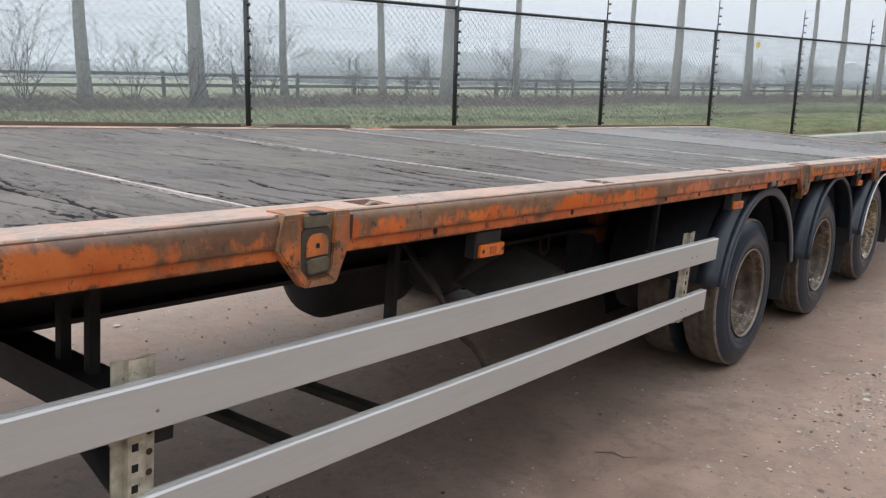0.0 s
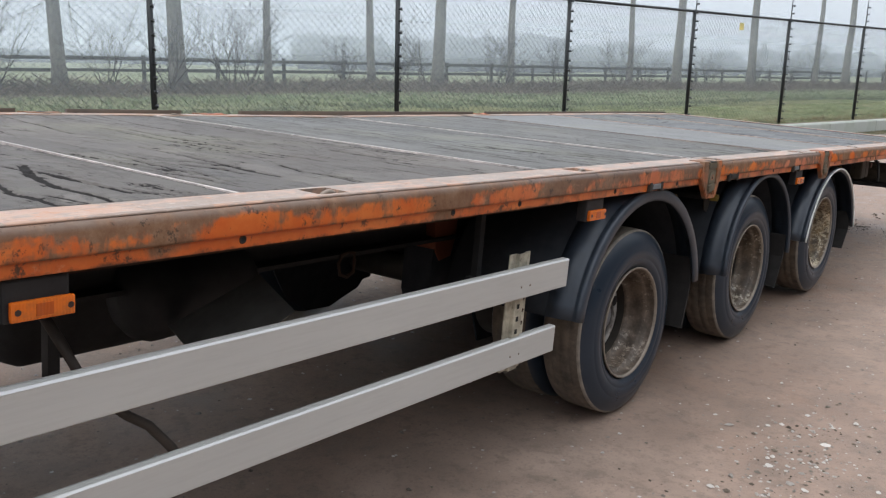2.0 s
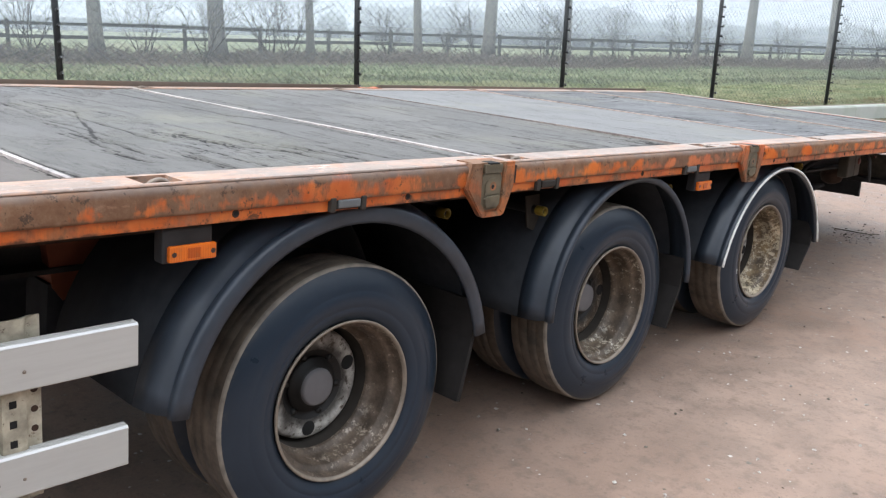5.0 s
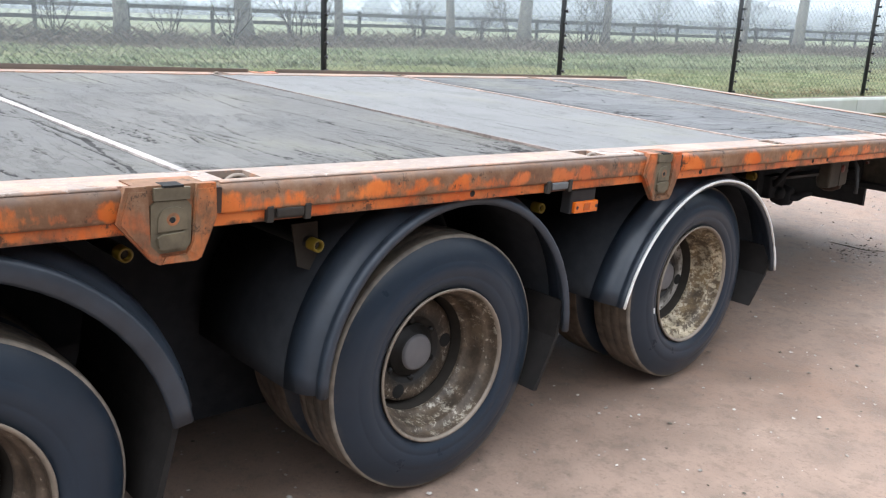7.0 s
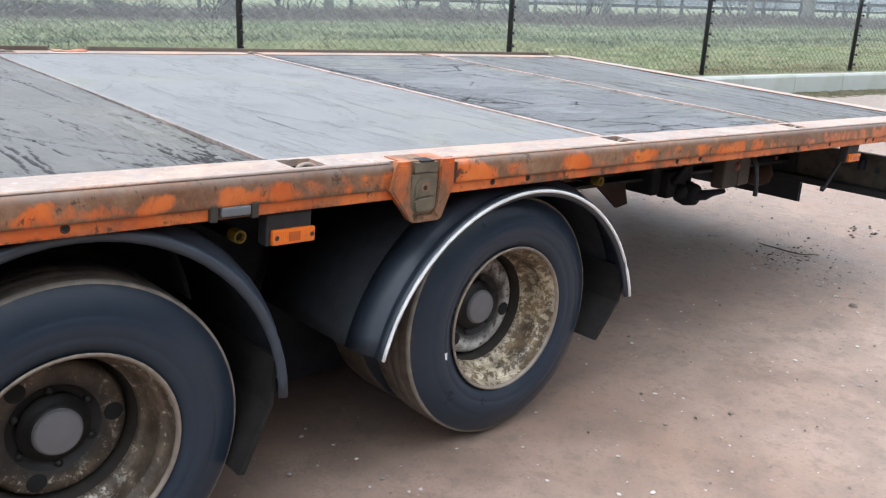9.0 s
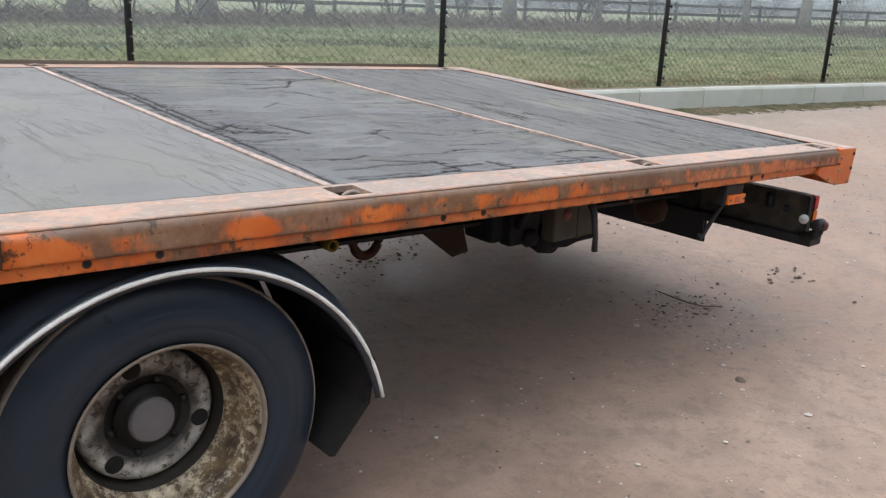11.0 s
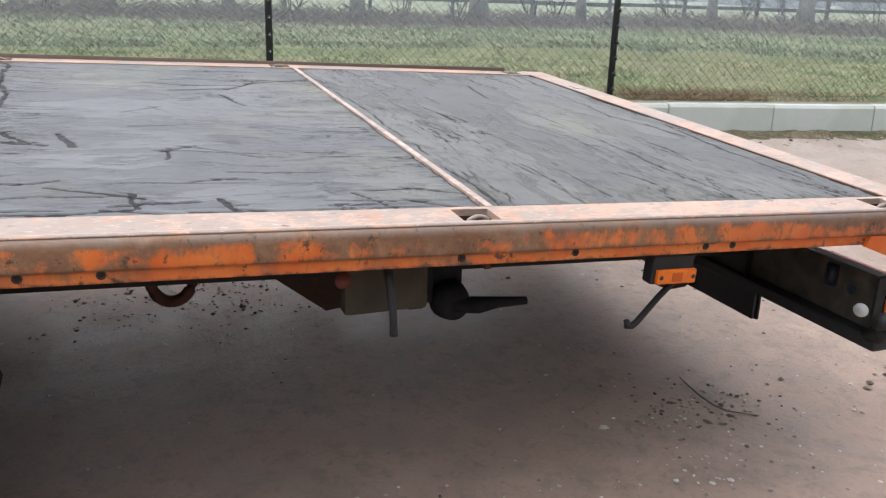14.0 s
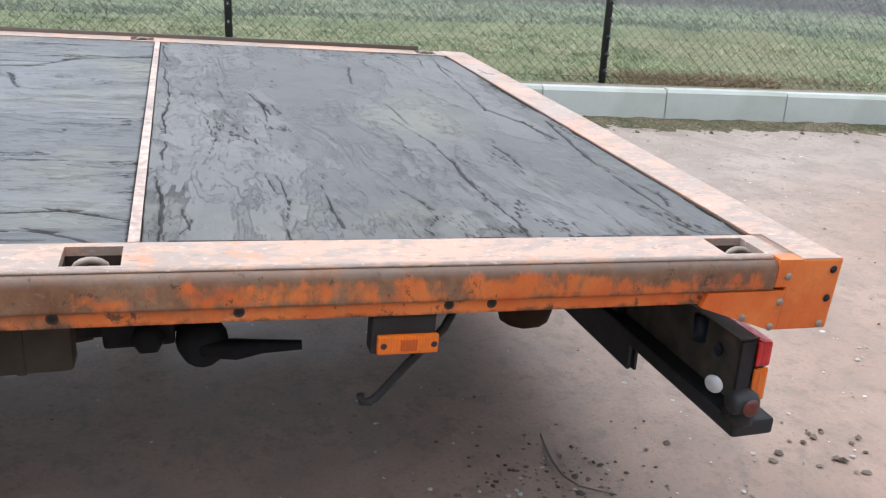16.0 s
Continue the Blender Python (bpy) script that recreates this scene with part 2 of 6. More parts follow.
def ground_mat():
    """Packed wet yard of brown grit with muddy stains."""
    m = Nodes("wet_grit", 0.6, 0, 0.35)
    big = m.noise(0.55, 6, 0.6, None, 0.5)
    mid = m.noise(4.5, 6, 0.62)
    fine = m.noise(70, 6, 0.75)
    c = m.mix(m.ramp(big, [(0.34, 0.0), (0.66, 1.0)]), (0.236, 0.152, 0.110), (0.326, 0.240, 0.190))
    sx = m.t.nodes.new("ShaderNodeSeparateXYZ")
    m.link(m.co, sx.inputs[0])
    dry = m.ramp(m.math('ADD', m.math('MULTIPLY', sx.outputs[0], -0.2), m.math('MULTIPLY', big, 0.6)), [(0.80, 0.0), (1.05, 0.6)])
    c = m.mix(dry, c, m.mix(mid, (0.225, 0.198, 0.170), (0.295, 0.265, 0.234)))
    c = m.mix(m.ramp(mid, [(0.36, 0.45), (0.58, 0.0)]), c, (0.13, 0.095, 0.072))
    c = m.mix(m.ramp(m.noise(16, 6, 0.7), [(0.36, 0.4), (0.50, 0.0)]), c, (0.12, 0.092, 0.074))
    c = m.mix(m.ramp(fine, [(0.32, 0.4), (0.48, 0.0), (0.62, 0.0), (0.74, 0.3)]), c, m.ramp(fine, [(0.4, (0.07, 0.055, 0.045)), (0.6, (0.42, 0.37, 0.32))]))
    m.color(c)
    m.rough(m.ramp(m.mix(0.5, big, mid), [(0.38, 0.42), (0.62, 0.82)]))
    m.bump(m.mix(0.6, mid, fine), 0.42, 0.012)
    return m.mat


def meadow_mat():
    m = Nodes("winter_grass_soil", 0.9, 0, 0.2)
    big = m.noise(0.12, 5, 0.6)
    mid = m.noise(1.4, 6, 0.65)
    fine = m.noise(26, 6, 0.75)
    c = m.mix(m.ramp(mid, [(0.35, 0.0), (0.65, 1.0)]), (0.085, 0.11, 0.045), (0.17, 0.18, 0.09))
    c = m.mix(m.ramp(big, [(0.48, 0.0), (0.66, 0.6)]), c, (0.17, 0.14, 0.085))
    c = m.mix(m.ramp(fine, [(0.35, 0.55), (0.55, 0.0)]), c, (0.04, 0.045, 0.02))
    blade = m.noise(75, 5, 0.8, m.stretch(1, 1, 1), 0.4)
    c = m.mix(m.ramp(blade, [(0.54, 0.0), (0.64, 0.8)]), c, (0.34, 0.35, 0.21))
    c = m.mix(m.ramp(blade, [(0.36, 0.7), (0.46, 0.0)]), c, (0.05, 0.065, 0.03))
    m.color(c)
    m.bump(m.mix(0.4, mid, fine), 0.8, 0.08)
    return m.mat


def moss_mat():
    m = Nodes("mossy_debris", 0.95, 0, 0.2)
    mid = m.noise(4, 6, 0.65)
    fine = m.noise(45, 7, 0.78)
    c = m.mix(m.ramp(mid, [(0.38, 0.0), (0.60, 1.0)]), (0.062, 0.068, 0.028), (0.165, 0.135, 0.085))
    c = m.mix(m.ramp(fine, [(0.40, 0.9), (0.54, 0.0)]), c, (0.028, 0.024, 0.016))
    c = m.mix(m.ramp(fine, [(0.60, 0.0), (0.66, 0.7)]), c, (0.38, 0.34, 0.27))
    m.color(c)
    m.bump(fine, 0.8, 0.02)
    return m.mat


def litter_mat():
    m = Nodes("leaf_litter_soil", 0.95, 0, 0.2)
    mid = m.noise(1.8, 6, 0.65)
    fine = m.noise(22, 6, 0.8)
    c = m.mix(m.ramp(mid, [(0.35, 0.0), (0.65, 1.0)]), (0.095, 0.09, 0.055), (0.165, 0.145, 0.095))
    c = m.mix(m.ramp(fine, [(0.35, 0.6), (0.55, 0.0)]), c, (0.05, 0.042, 0.032))
    m.color(c)
    m.bump(fine, 0.8, 0.08)
    return m.mat


def rim_mat(name, cover, rust_hi, paint_hi, dark=0.5, hub_shade=0.0):
    """Pale rim paint flaking off brown rust; cover is where paint gives way to rust."""
    m = Nodes(name, 0.5, 0.05)
    a = m.noise(34, 8, 0.75, None, 0.25)
    b = m.noise(85, 5, 0.75)
    zone = m.noise(4, 4, 0.6)
    f = m.mix(0.18, m.mix(0.35, a, b), zone)
    rust = m.mix(m.ramp(m.noise(14, 6, 0.7), [(0.35, 0.0), (0.65, 1.0)]), (0.040, 0.027, 0.017), rust_hi)
    paint = m.mix(m.ramp(m.noise(26, 5), [(0.35, 0.0), (0.65, 1.0)]), tuple(v * 0.5 for v in paint_hi), paint_hi)
    c = m.mix(m.ramp(f, [(cover - 0.025, 0.0), (cover + 0.02, 1.0)]), rust, paint)
    c = m.mix(m.ramp(m.noise(7, 6, 0.7), [(0.40, dark), (0.56, 0.0)]), c, (0.045, 0.032, 0.022))
    # darker towards the hub: shade of the deep dish put into the colour
    if hub_shade:
        sep = m.t.nodes.new("ShaderNodeSeparateXYZ")
        m.link(m.co, sep.inputs[0])
        r = m.math('SQRT', m.math('ADD', m.math('MULTIPLY', sep.outputs[1], sep.outputs[1]), m.math('MULTIPLY', sep.outputs[2], sep.outputs[2])), 0.0)
        r = m.math('ADD', r, m.math('MULTIPLY', m.noise(11, 5, 0.65), 0.07))
        c = m.mix(m.ramp(r, [(0.146, hub_shade), (0.172, 0.0)]), c, (0.016, 0.014, 0.012))
    m.color(c)
    m.rough(m.ramp(f, [(0.4, 0.62), (0.6, 0.38)]))
    m.bump(m.mix(0.5, a, b), 0.6, 0.005)
    return m.mat


def rubber_mat():
    m = Nodes("worn_rubber", 0.42, 0, 0.28)
    a = m.noise(9, 6, 0.6)
    b = m.noise(120, 4, 0.7)
    c = m.mix(a, (0.015, 0.023, 0.035), (0.023, 0.034, 0.050))
    c = m.mix(m.ramp(b, [(0.64, 0.0), (0.8, 0.2)]), c, (0.07, 0.066, 0.062))
    sep = m.t.nodes.new("ShaderNodeSeparateXYZ")
    m.link(m.co, sep.inputs[0])
    r = m.math('SQRT', m.math('ADD', m.math('MULTIPLY', sep.outputs[1], sep.outputs[1]), m.math('MULTIPLY', sep.outputs[2], sep.outputs[2])), 0.0)
    ring = m.ramp(r, [(0.36, 0.0), (0.376, 1.0), (0.384, 1.0), (0.39, 0.0)])
    nick = m.ramp(m.noise(30, 6, 0.7), [(0.50, 0.0), (0.62, 0.35)])
    c = m.mix(m.mix(1.0, ring, nick, 'MULTIPLY'), c, (0.075, 0.066, 0.058))
    dust_sheen = m.ramp(m.noise(2.2, 5, 0.6), [(0.45, 0.0), (0.75, 0.22)])
    c = m.mix(dust_sheen, c, (0.045, 0.046, 0.048))
    m.color(c)
    m.rough(m.ramp(a, [(0.3, 0.26), (0.7, 0.40)]))
    m.bump(b, 0.08, 0.002)
    return m.mat


def tread_mat():
    m = Nodes("muddy_tread", 0.85)
    a = m.noise(12, 6, 0.65)
    c = m.mix(m.ramp(a, [(0.35, 0.0), (0.65, 1.0)]), (0.055, 0.044, 0.035), (0.155, 0.118, 0.086))
    m.color(c)
    m.bump(m.noise(60, 5), 0.3, 0.003)
    return m.mat


def moss_kerb_mat():
    m = Nodes("mossy_concrete", 0.8)
    a = m.noise(3, 6, 0.6)
    b = m.noise(50, 6, 0.7)
    low = m.noise(1.2, 5, 0.6)
    c = m.mix(a, (0.34, 0.36, 0.33), (0.50, 0.515, 0.48))
    c = m.mix(m.ramp(low, [(0.4, 0.0), (0.65, 0.6)]), c, (0.25, 0.285, 0.205))
    c = m.mix(m.ramp(b, [(0.3, 0.2), (0.45, 0.0)]), c, (0.20, 0.21, 0.18))
    c = m.mix(m.math('MULTIPLY', m.random(), 0.25), c, (0.3, 0.33, 0.28))
    m.color(c)
    m.bump(b, 0.3, 0.005)
    return m.mat


def bark_mat():
    m = Nodes("poplar_bark", 0.9, 0, 0.2)
    a = m.noise(2.5, 6, 0.6, m.stretch(1, 1, 0.35))
    b = m.noise(18, 6, 0.75, m.stretch(1, 1, 0.3))
    c = m.mix(a, (0.13, 0.122, 0.105), (0.225, 0.215, 0.185))
    c = m.mix(m.ramp(b, [(0.35, 0.7), (0.52, 0.0)]), c, (0.09, 0.085, 0.07))
    m.color(c)
    m.bump(b, 0.6, 0.03)
    return m.mat


def island_mat(name, a, b, rough=0.9):
    m = Nodes(name, rough, 0, 0.2)
    m.color(m.mix(m.island(), a, b))
    return m.mat


def grass_mat(name, a, b, dry):
    m = Nodes(name, 0.9, 0, 0.2)
    c = m.mix(m.island(), a, b)
    c = m.mix(m.ramp(m.noise(1.1, 6, 0.65), [(0.45, 0.0), (0.60, 0.75)]), c, dry)
    c = m.mix(m.ramp(m.noise(3.5, 5, 0.65), [(0.40, 0.75), (0.54, 0.0)]), c, tuple(v * 0.5 for v in a))
    m.color(c)
    return m.mat


def lens_mat(name, c, rough=0.25):
    m = Nodes(name, rough, 0, 0.5)
    dirt = m.noise(35, 5, 0.7)
    rib = m.t.nodes.new("ShaderNodeTexWave")
    rib.bands_direction = 'Y'
    rib.inputs["Scale"].default_value = 55.0
    m.link(m.co, rib.inputs["Vector"])
    k = m.mix(m.ramp(rib.outputs[1], [(0.2, 0.18), (0.6, 0.0)]), c, tuple(v * 0.7 for v in c))
    m.color(m.mix(m.ramp(dirt, [(0.52, 0.0), (0.75, 0.55)]), k, (0.22, 0.10, 0.03)))
    m.bump(rib.outputs[1], 0.25, 0.002)
    return m.mat


def aluminium_mat():
    m = Nodes("dull_aluminium", 0.45, 0.1)
    a = m.noise(2.5, 5, 0.6, m.stretch(1, 0.6, 2))
    b = m.noise(90, 4, 0.7, m.stretch(1, 0.06, 1))
    c = m.mix(a, (0.44, 0.43, 0.405), (0.53, 0.52, 0.49))
    c = m.mix(m.ramp(b, [(0.3, 0.18), (0.55, 0.0)]), c, (0.32, 0.30, 0.28))
    spot = m.ramp(m.noise(8, 7, 0.75), [(0.72, 0.0), (0.76, 0.8)])
    m.color(m.mix(spot, c, (0.2, 0.18, 0.16)))
    m.bump(b, 0.1, 0.002)
    return m.mat


def haze_sheet_mat(name, density):
    """A flat see-through sheet standing in for haze: most rays pass, some scatter both ways."""
    m = Nodes(name, 1.0)
    out = m.t.nodes["Material Output"]
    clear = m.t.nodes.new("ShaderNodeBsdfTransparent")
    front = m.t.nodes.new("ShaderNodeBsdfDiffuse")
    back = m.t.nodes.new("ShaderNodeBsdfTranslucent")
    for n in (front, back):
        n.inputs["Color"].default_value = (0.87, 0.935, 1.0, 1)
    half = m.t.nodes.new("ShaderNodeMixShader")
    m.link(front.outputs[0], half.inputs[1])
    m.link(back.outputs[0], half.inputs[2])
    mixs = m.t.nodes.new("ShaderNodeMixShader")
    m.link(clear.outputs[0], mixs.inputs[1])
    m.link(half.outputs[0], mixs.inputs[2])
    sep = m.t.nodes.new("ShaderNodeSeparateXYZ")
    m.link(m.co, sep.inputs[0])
    # haze strength by height, put into the sheet's opacity
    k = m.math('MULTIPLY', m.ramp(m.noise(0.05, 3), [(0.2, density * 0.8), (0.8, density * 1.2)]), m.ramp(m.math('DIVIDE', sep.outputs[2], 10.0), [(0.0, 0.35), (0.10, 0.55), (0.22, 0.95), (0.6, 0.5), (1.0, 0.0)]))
    m.link(k, mixs.inputs[0])
    m.link(mixs.outputs[0], out.inputs["Surface"])
    return m.mat


RAIL = rail_paint("rubbed_orange_enamel", 0.476, 0.522, 0.060)
STRIP = rail_paint("rusting_orange_enamel", 0.50, 0.58, hem=0.85)
PLATE = rail_paint("grimy_orange_casting", 0.41, 0.51)
FLANGE = flange_paint()
PLY = deck_ply("torn_plywood", (0.082, 0.080, 0.076), (0.134, 0.130, 0.124), False, 0.42)
PLY_LONG = deck_ply("torn_plywood_long_grain", (0.084, 0.084, 0.085), (0.138, 0.138, 0.139), True, 0.40)
PLY_WARM = deck_ply("torn_brownish_plywood", (0.084, 0.072, 0.063), (0.138, 0.121, 0.107), False, 0.50, 1.0, 0.9)
PLY_GREY = deck_ply("worn_grey_plywood", (0.092, 0.088, 0.081), (0.140, 0.134, 0.124), False, 0.46, 0.6)
PLY_SMOOTH = deck_ply("newer_plywood", (0.140, 0.137, 0.133), (0.172, 0.169, 0.165), False, 0.42, 0.12)
GROUND = ground_mat()
MEADOW = meadow_mat()
LITTER = litter_mat()
MOSS = moss_mat()
RIM = rim_mat("flaking_rim_paint", 0.56, (0.145, 0.105, 0.070), (0.60, 0.54, 0.44), 0.6)
RIM_BROWN = rim_mat("browned_rim_paint", 0.565, (0.15, 0.11, 0.08), (0.42, 0.35, 0.28), 0.5)
RIM_OCHRE = rim_mat("ochre_flaking_rim_paint", 0.515, (0.22, 0.15, 0.075), (0.66, 0.56, 0.40), 0.4)
RIM_DISC = rim_mat("rusty_rim_disc", 0.56, (0.12, 0.088, 0.06), (0.55, 0.50, 0.42), 0.7, 0.9)
DISC_PALE = rim_mat("grey_white_rim_disc", 0.47, (0.15, 0.12, 0.09), (0.60, 0.59, 0.55), 0.5, 0.9)
HOSE = plain("dusty_hose_rubber", (0.075, 0.062, 0.052), 0.75, 0, 30, 0.4)
SPLASH = plain("dusty_grey_splash_steel", (0.11, 0.105, 0.095), 0.85, 0, 14, 0.5, 0.3)
RINGRUST = plain("red_brown_rust", (0.085, 0.035, 0.024), 0.8, 0, 30, 0.5, 0.4)
# near black, so the hub recess's shade is in the colour
HUB_BLACK = plain("black_hub", (0.012, 0.011, 0.010), 0.6, 0, 30, 0.5, 0.4)
LIP = plain("worn_rim_lip", (0.26, 0.215, 0.17), 0.5, 0.2, 40, 0.5, 0.3)
RUBBER = rubber_mat()
SHOULDER = plain("scuffed_shoulder_rubber", (0.25, 0.215, 0.175), 0.8, 0, 30, 0.6, 0.3)
TREAD = tread_mat()
KERB = moss_kerb_mat()
BARK = bark_mat()
ALU = aluminium_mat()
ALU_HIGHLIGHT = plain("aluminium_edge_highlight", (0.66, 0.66, 0.65), 0.4, 0.2, 30, 0.1)
BLACK = plain("black_chassis_paint", (0.027, 0.027, 0.028), 0.65, 0, 25, 0.5, 0.15, 0.3)
DIRTY = plain("dirt_crusted_steel", (0.042, 0.036, 0.030), 0.85, 0, 18, 0.5, 0.4, 0.3)
FENDER = plain("black_fender_plastic", (0.031, 0.041, 0.056), 0.42, 0, 20, 0.4, 0.05)
FLAP = plain("muddy_rubber_flap", (0.017, 0.015, 0.014), 0.8, 0, 24, 0.6, 0.4, 0.25)
OXIDE = plain("red_oxide_paint", (0.18, 0.048, 0.021), 0.7, 0, 14, 0.5)
RUST = plain("dark_rust", (0.05, 0.026, 0.016), 0.85, 0, 30, 0.5, 0.4)
CREAM = rim_mat("chipped_cream_paint", 0.425, (0.17, 0.12, 0.08), (0.58, 0.53, 0.41), 0.25)
POCKET = plain("dark_pocket_rust", (0.030, 0.014, 0.008), 0.85, 0, 30, 0.5, 0.4)
SOOT = plain("road_black_plastic", (0.034, 0.037, 0.042), 0.95, 0, 20, 0.4, 0.15, 0.1)
LEVER = plain("blue_grey_lever_steel", (0.026, 0.029, 0.031), 0.6, 0.0, 30, 0.4)
OLIVE = plain("oily_olive_steel", (0.058, 0.05, 0.036), 0.75, 0, 14, 0.6, 0.3)
DULLRED = plain("faded_red_reflector", (0.12, 0.026, 0.018), 0.5, 0, 30, 0.5)
GREYBOX = plain("dusty_grey_paint", (0.088, 0.078, 0.06), 0.8, 0, 20, 0.95, 0.3)
HUBCAP = plain("grey_hub_cap", (0.16, 0.155, 0.16), 0.6, 0.0, 20, 0.25)
AMBER = lens_mat("amber_lens", (0.66, 0.14, 0.012))
AMBER_DARK = lens_mat("dark_amber_lens", (0.42, 0.075, 0.008))
RED = lens_mat("red_lens", (0.55, 0.02, 0.025))
CLEARISH = plain("grey_clear_lens", (0.13, 0.14, 0.145), 0.5, 0, 30, 0.3)
PALELENS = plain("milky_white_lens", (0.55, 0.55, 0.54), 0.4, 0, 30, 0.3)
WHITE = plain("white_paint", (0.78, 0.78, 0.75), 0.5, 0, 20, 0.2)
YELLOW = plain("yellow_plastic", (0.20, 0.135, 0.012), 0.5, 0, 30, 0.3)
HOLE = plain("dark_hole", (0.008, 0.008, 0.008), 0.9, 0, 20, 0.2)
FENCE = plain("dark_green_black_coating", (0.012, 0.015, 0.016), 0.5, 0, 30, 0.4)
WIRE = plain("coated_green_wire", (0.035, 0.042, 0.040), 0.6, 0.0, 30, 0.2)
GREYCAP = plain("pale_wire_clip", (0.32, 0.34, 0.36), 0.5, 0.2, 30, 0.2)
SIGN = plain("weathered_yellow_sign", (0.72, 0.62, 0.22), 0.5, 0, 30, 0.3)
INSUL = plain("black_insulator", (0.012, 0.012, 0.013), 0.4, 0, 30, 0.2)
TIMBER = plain("weathered_fence_timber", (0.075, 0.075, 0.064), 0.9, 0, 9, 0.5, 0.4)
TWIG = island_mat("bare_twigs", (0.03, 0.025, 0.022), (0.075, 0.062, 0.052))
BRUSH = island_mat("dead_brushwood", (0.075, 0.065, 0.054), (0.17, 0.145, 0.12))
GRASS_A = grass_mat("verge_grass_blades", (0.10, 0.15, 0.06), (0.40, 0.43, 0.27), (0.36, 0.33, 0.21))
GRASS_C = grass_mat("bank_grass_blades", (0.07, 0.095, 0.06), (0.23, 0.265, 0.19), (0.18, 0.17, 0.12))
DRYTUFT = island_mat("dead_tuft_blades", (0.10, 0.07, 0.04), (0.28, 0.20, 0.12))
GRASS_B = grass_mat("rough_meadow_blades", (0.10, 0.145, 0.075), (0.23, 0.255, 0.165), (0.18, 0.17, 0.11))
MOSSY = island_mat("moss_and_weeds", (0.11, 0.115, 0.045), (0.25, 0.215, 0.125))
STONES = island_mat("mixed_grit_stones", (0.13, 0.11, 0.09), (0.52, 0.48, 0.44), 0.7)
CLODS = island_mat("dark_soil_clods", (0.055, 0.044, 0.035), (0.21, 0.17, 0.135), 0.9)
FAR = island_mat("distant_wood", (0.07, 0.075, 0.075), (0.12, 0.125, 0.125))


# ---- mesh helpers ----
class Mesh:
    """Collects vertices and faces of one part."""

    def __init__(self):
        self.v, self.f, self.s = [], [], []

    def add(self, verts, faces, smooth=False, m=None):
        o = len(self.v)
        self.v += [tuple(m @ Vector(p)) if m is not None else tuple(p) for p in verts]
        self.f += [tuple(o + i for i in f) for f in faces]
        self.s += [smooth] * len(faces)
        return self

    def box(self, x0, x1, y0, y1, z0, z1, m=None, bevel=0.0):
        if bevel <= 0:
            p = [(x, y, z) for z in (z0, z1) for y in (y0, y1) for x in (x0, x1)]
            return self.add(p, [(0, 2, 3, 1), (4, 5, 7, 6), (0, 1, 5, 4), (2, 6, 7, 3), (0, 4, 6, 2), (1, 3, 7, 5)], False, m)
        bm = bmesh.new()
        bmesh.ops.create_cube(bm, size=1)
        for v in bm.verts:
            v.co = ((x0 + x1) / 2 + v.co.x * (x1 - x0), (y0 + y1) / 2 + v.co.y * (y1 - y0), (z0 + z1) / 2 + v.co.z * (z1 - z0))
        bmesh.ops.bevel(bm, geom=list(bm.edges), offset=bevel, segments=2, profile=0.6, affect='EDGES')
        bm.verts.index_update()
        self.add([v.co.copy() for v in bm.verts], [[v.index for v in f.verts] for f in bm.faces], False, m)
        bm.free()
        return self

    def prism(self, outline, a, b, axis='y', m=None, smooth=False):
        """An outline of (p, q) pushed from a to b. axis y: (x, z); axis x: (y, z); axis z: (x, y)."""
        n = len(outline)
        mk = {'y': lambda p, q, k: (p, k, q), 'x': lambda p, q, k: (k, p, q), 'z': lambda p, q, k: (p, q, k)}[axis]
        v = [mk(p, q, a) for p, q in outline] + [mk(p, q, b) for p, q in outline]
        f = [tuple(range(n)), tuple(range(2 * n - 1, n - 1, -1))]
        f += [(i, n + i, n + (i + 1) % n, (i + 1) % n) for i in range(n)]
        return self.add(v, f, smooth, m)

    def lathe(self, profile, seg=48, m=None, close=False, smooth=True):
        """Profile of (x, r) turned about the x axis."""
        n = len(profile)
        v = [(x, r * math.cos(2 * math.pi * k / seg), r * math.sin(2 * math.pi * k / seg)) for k in range(seg) for x, r in profile]
        f = []
        for k in range(seg):
            k2 = (k + 1) % seg
            for i in range(n - (0 if close else 1)):
                j = (i + 1) % n
                f.append((k * n + i, k * n + j, k2 * n + j, k2 * n + i))
        return self.add(v, f, smooth, m)

    def tube(self, pts, r, seg=8, closed=False, m=None):
        """A round bar along pts; r may be a list."""
        pts = [Vector(p) for p in pts]
        n = len(pts)
        rs = r if isinstance(r, (list, tuple)) else [r] * n
        v, f = [], []
        for i, p in enumerate(pts):
            a = pts[(i - 1) % n] if closed or i else p
            b = pts[(i + 1) % n] if closed or i < n - 1 else p
            d = (b - a).normalized()
            side = d.cross(Vector((0, 0, 1)) if abs(d.z) < 0.9 else Vector((1, 0, 0))).normalized()
            up = side.cross(d)
            for k in range(seg):
                t = 2 * math.pi * k / seg
                v.append(p + rs[i] * (math.cos(t) * side + math.sin(t) * up))
        for i in range(n if closed else n - 1):
            j = (i + 1) % n
            for k in range(seg):
                k2 = (k + 1) % seg
                f.append((i * seg + k, i * seg + k2, j * seg + k2, j * seg + k))
        if not closed:
            f += [tuple(range(seg)), tuple(range(n * seg - 1, (n - 1) * seg - 1, -1))]
        return self.add(v, f, True, m)

    def data(self, name, mats):
        me = bpy.data.meshes.new(name)
        me.from_pydata(self.v, [], self.f)
        me.polygons.foreach_set("use_smooth", self.s)
        for mt in (mats if isinstance(mats, (list, tuple)) else (mats,)):
            me.materials.append(mt)
        bm = bmesh.new()
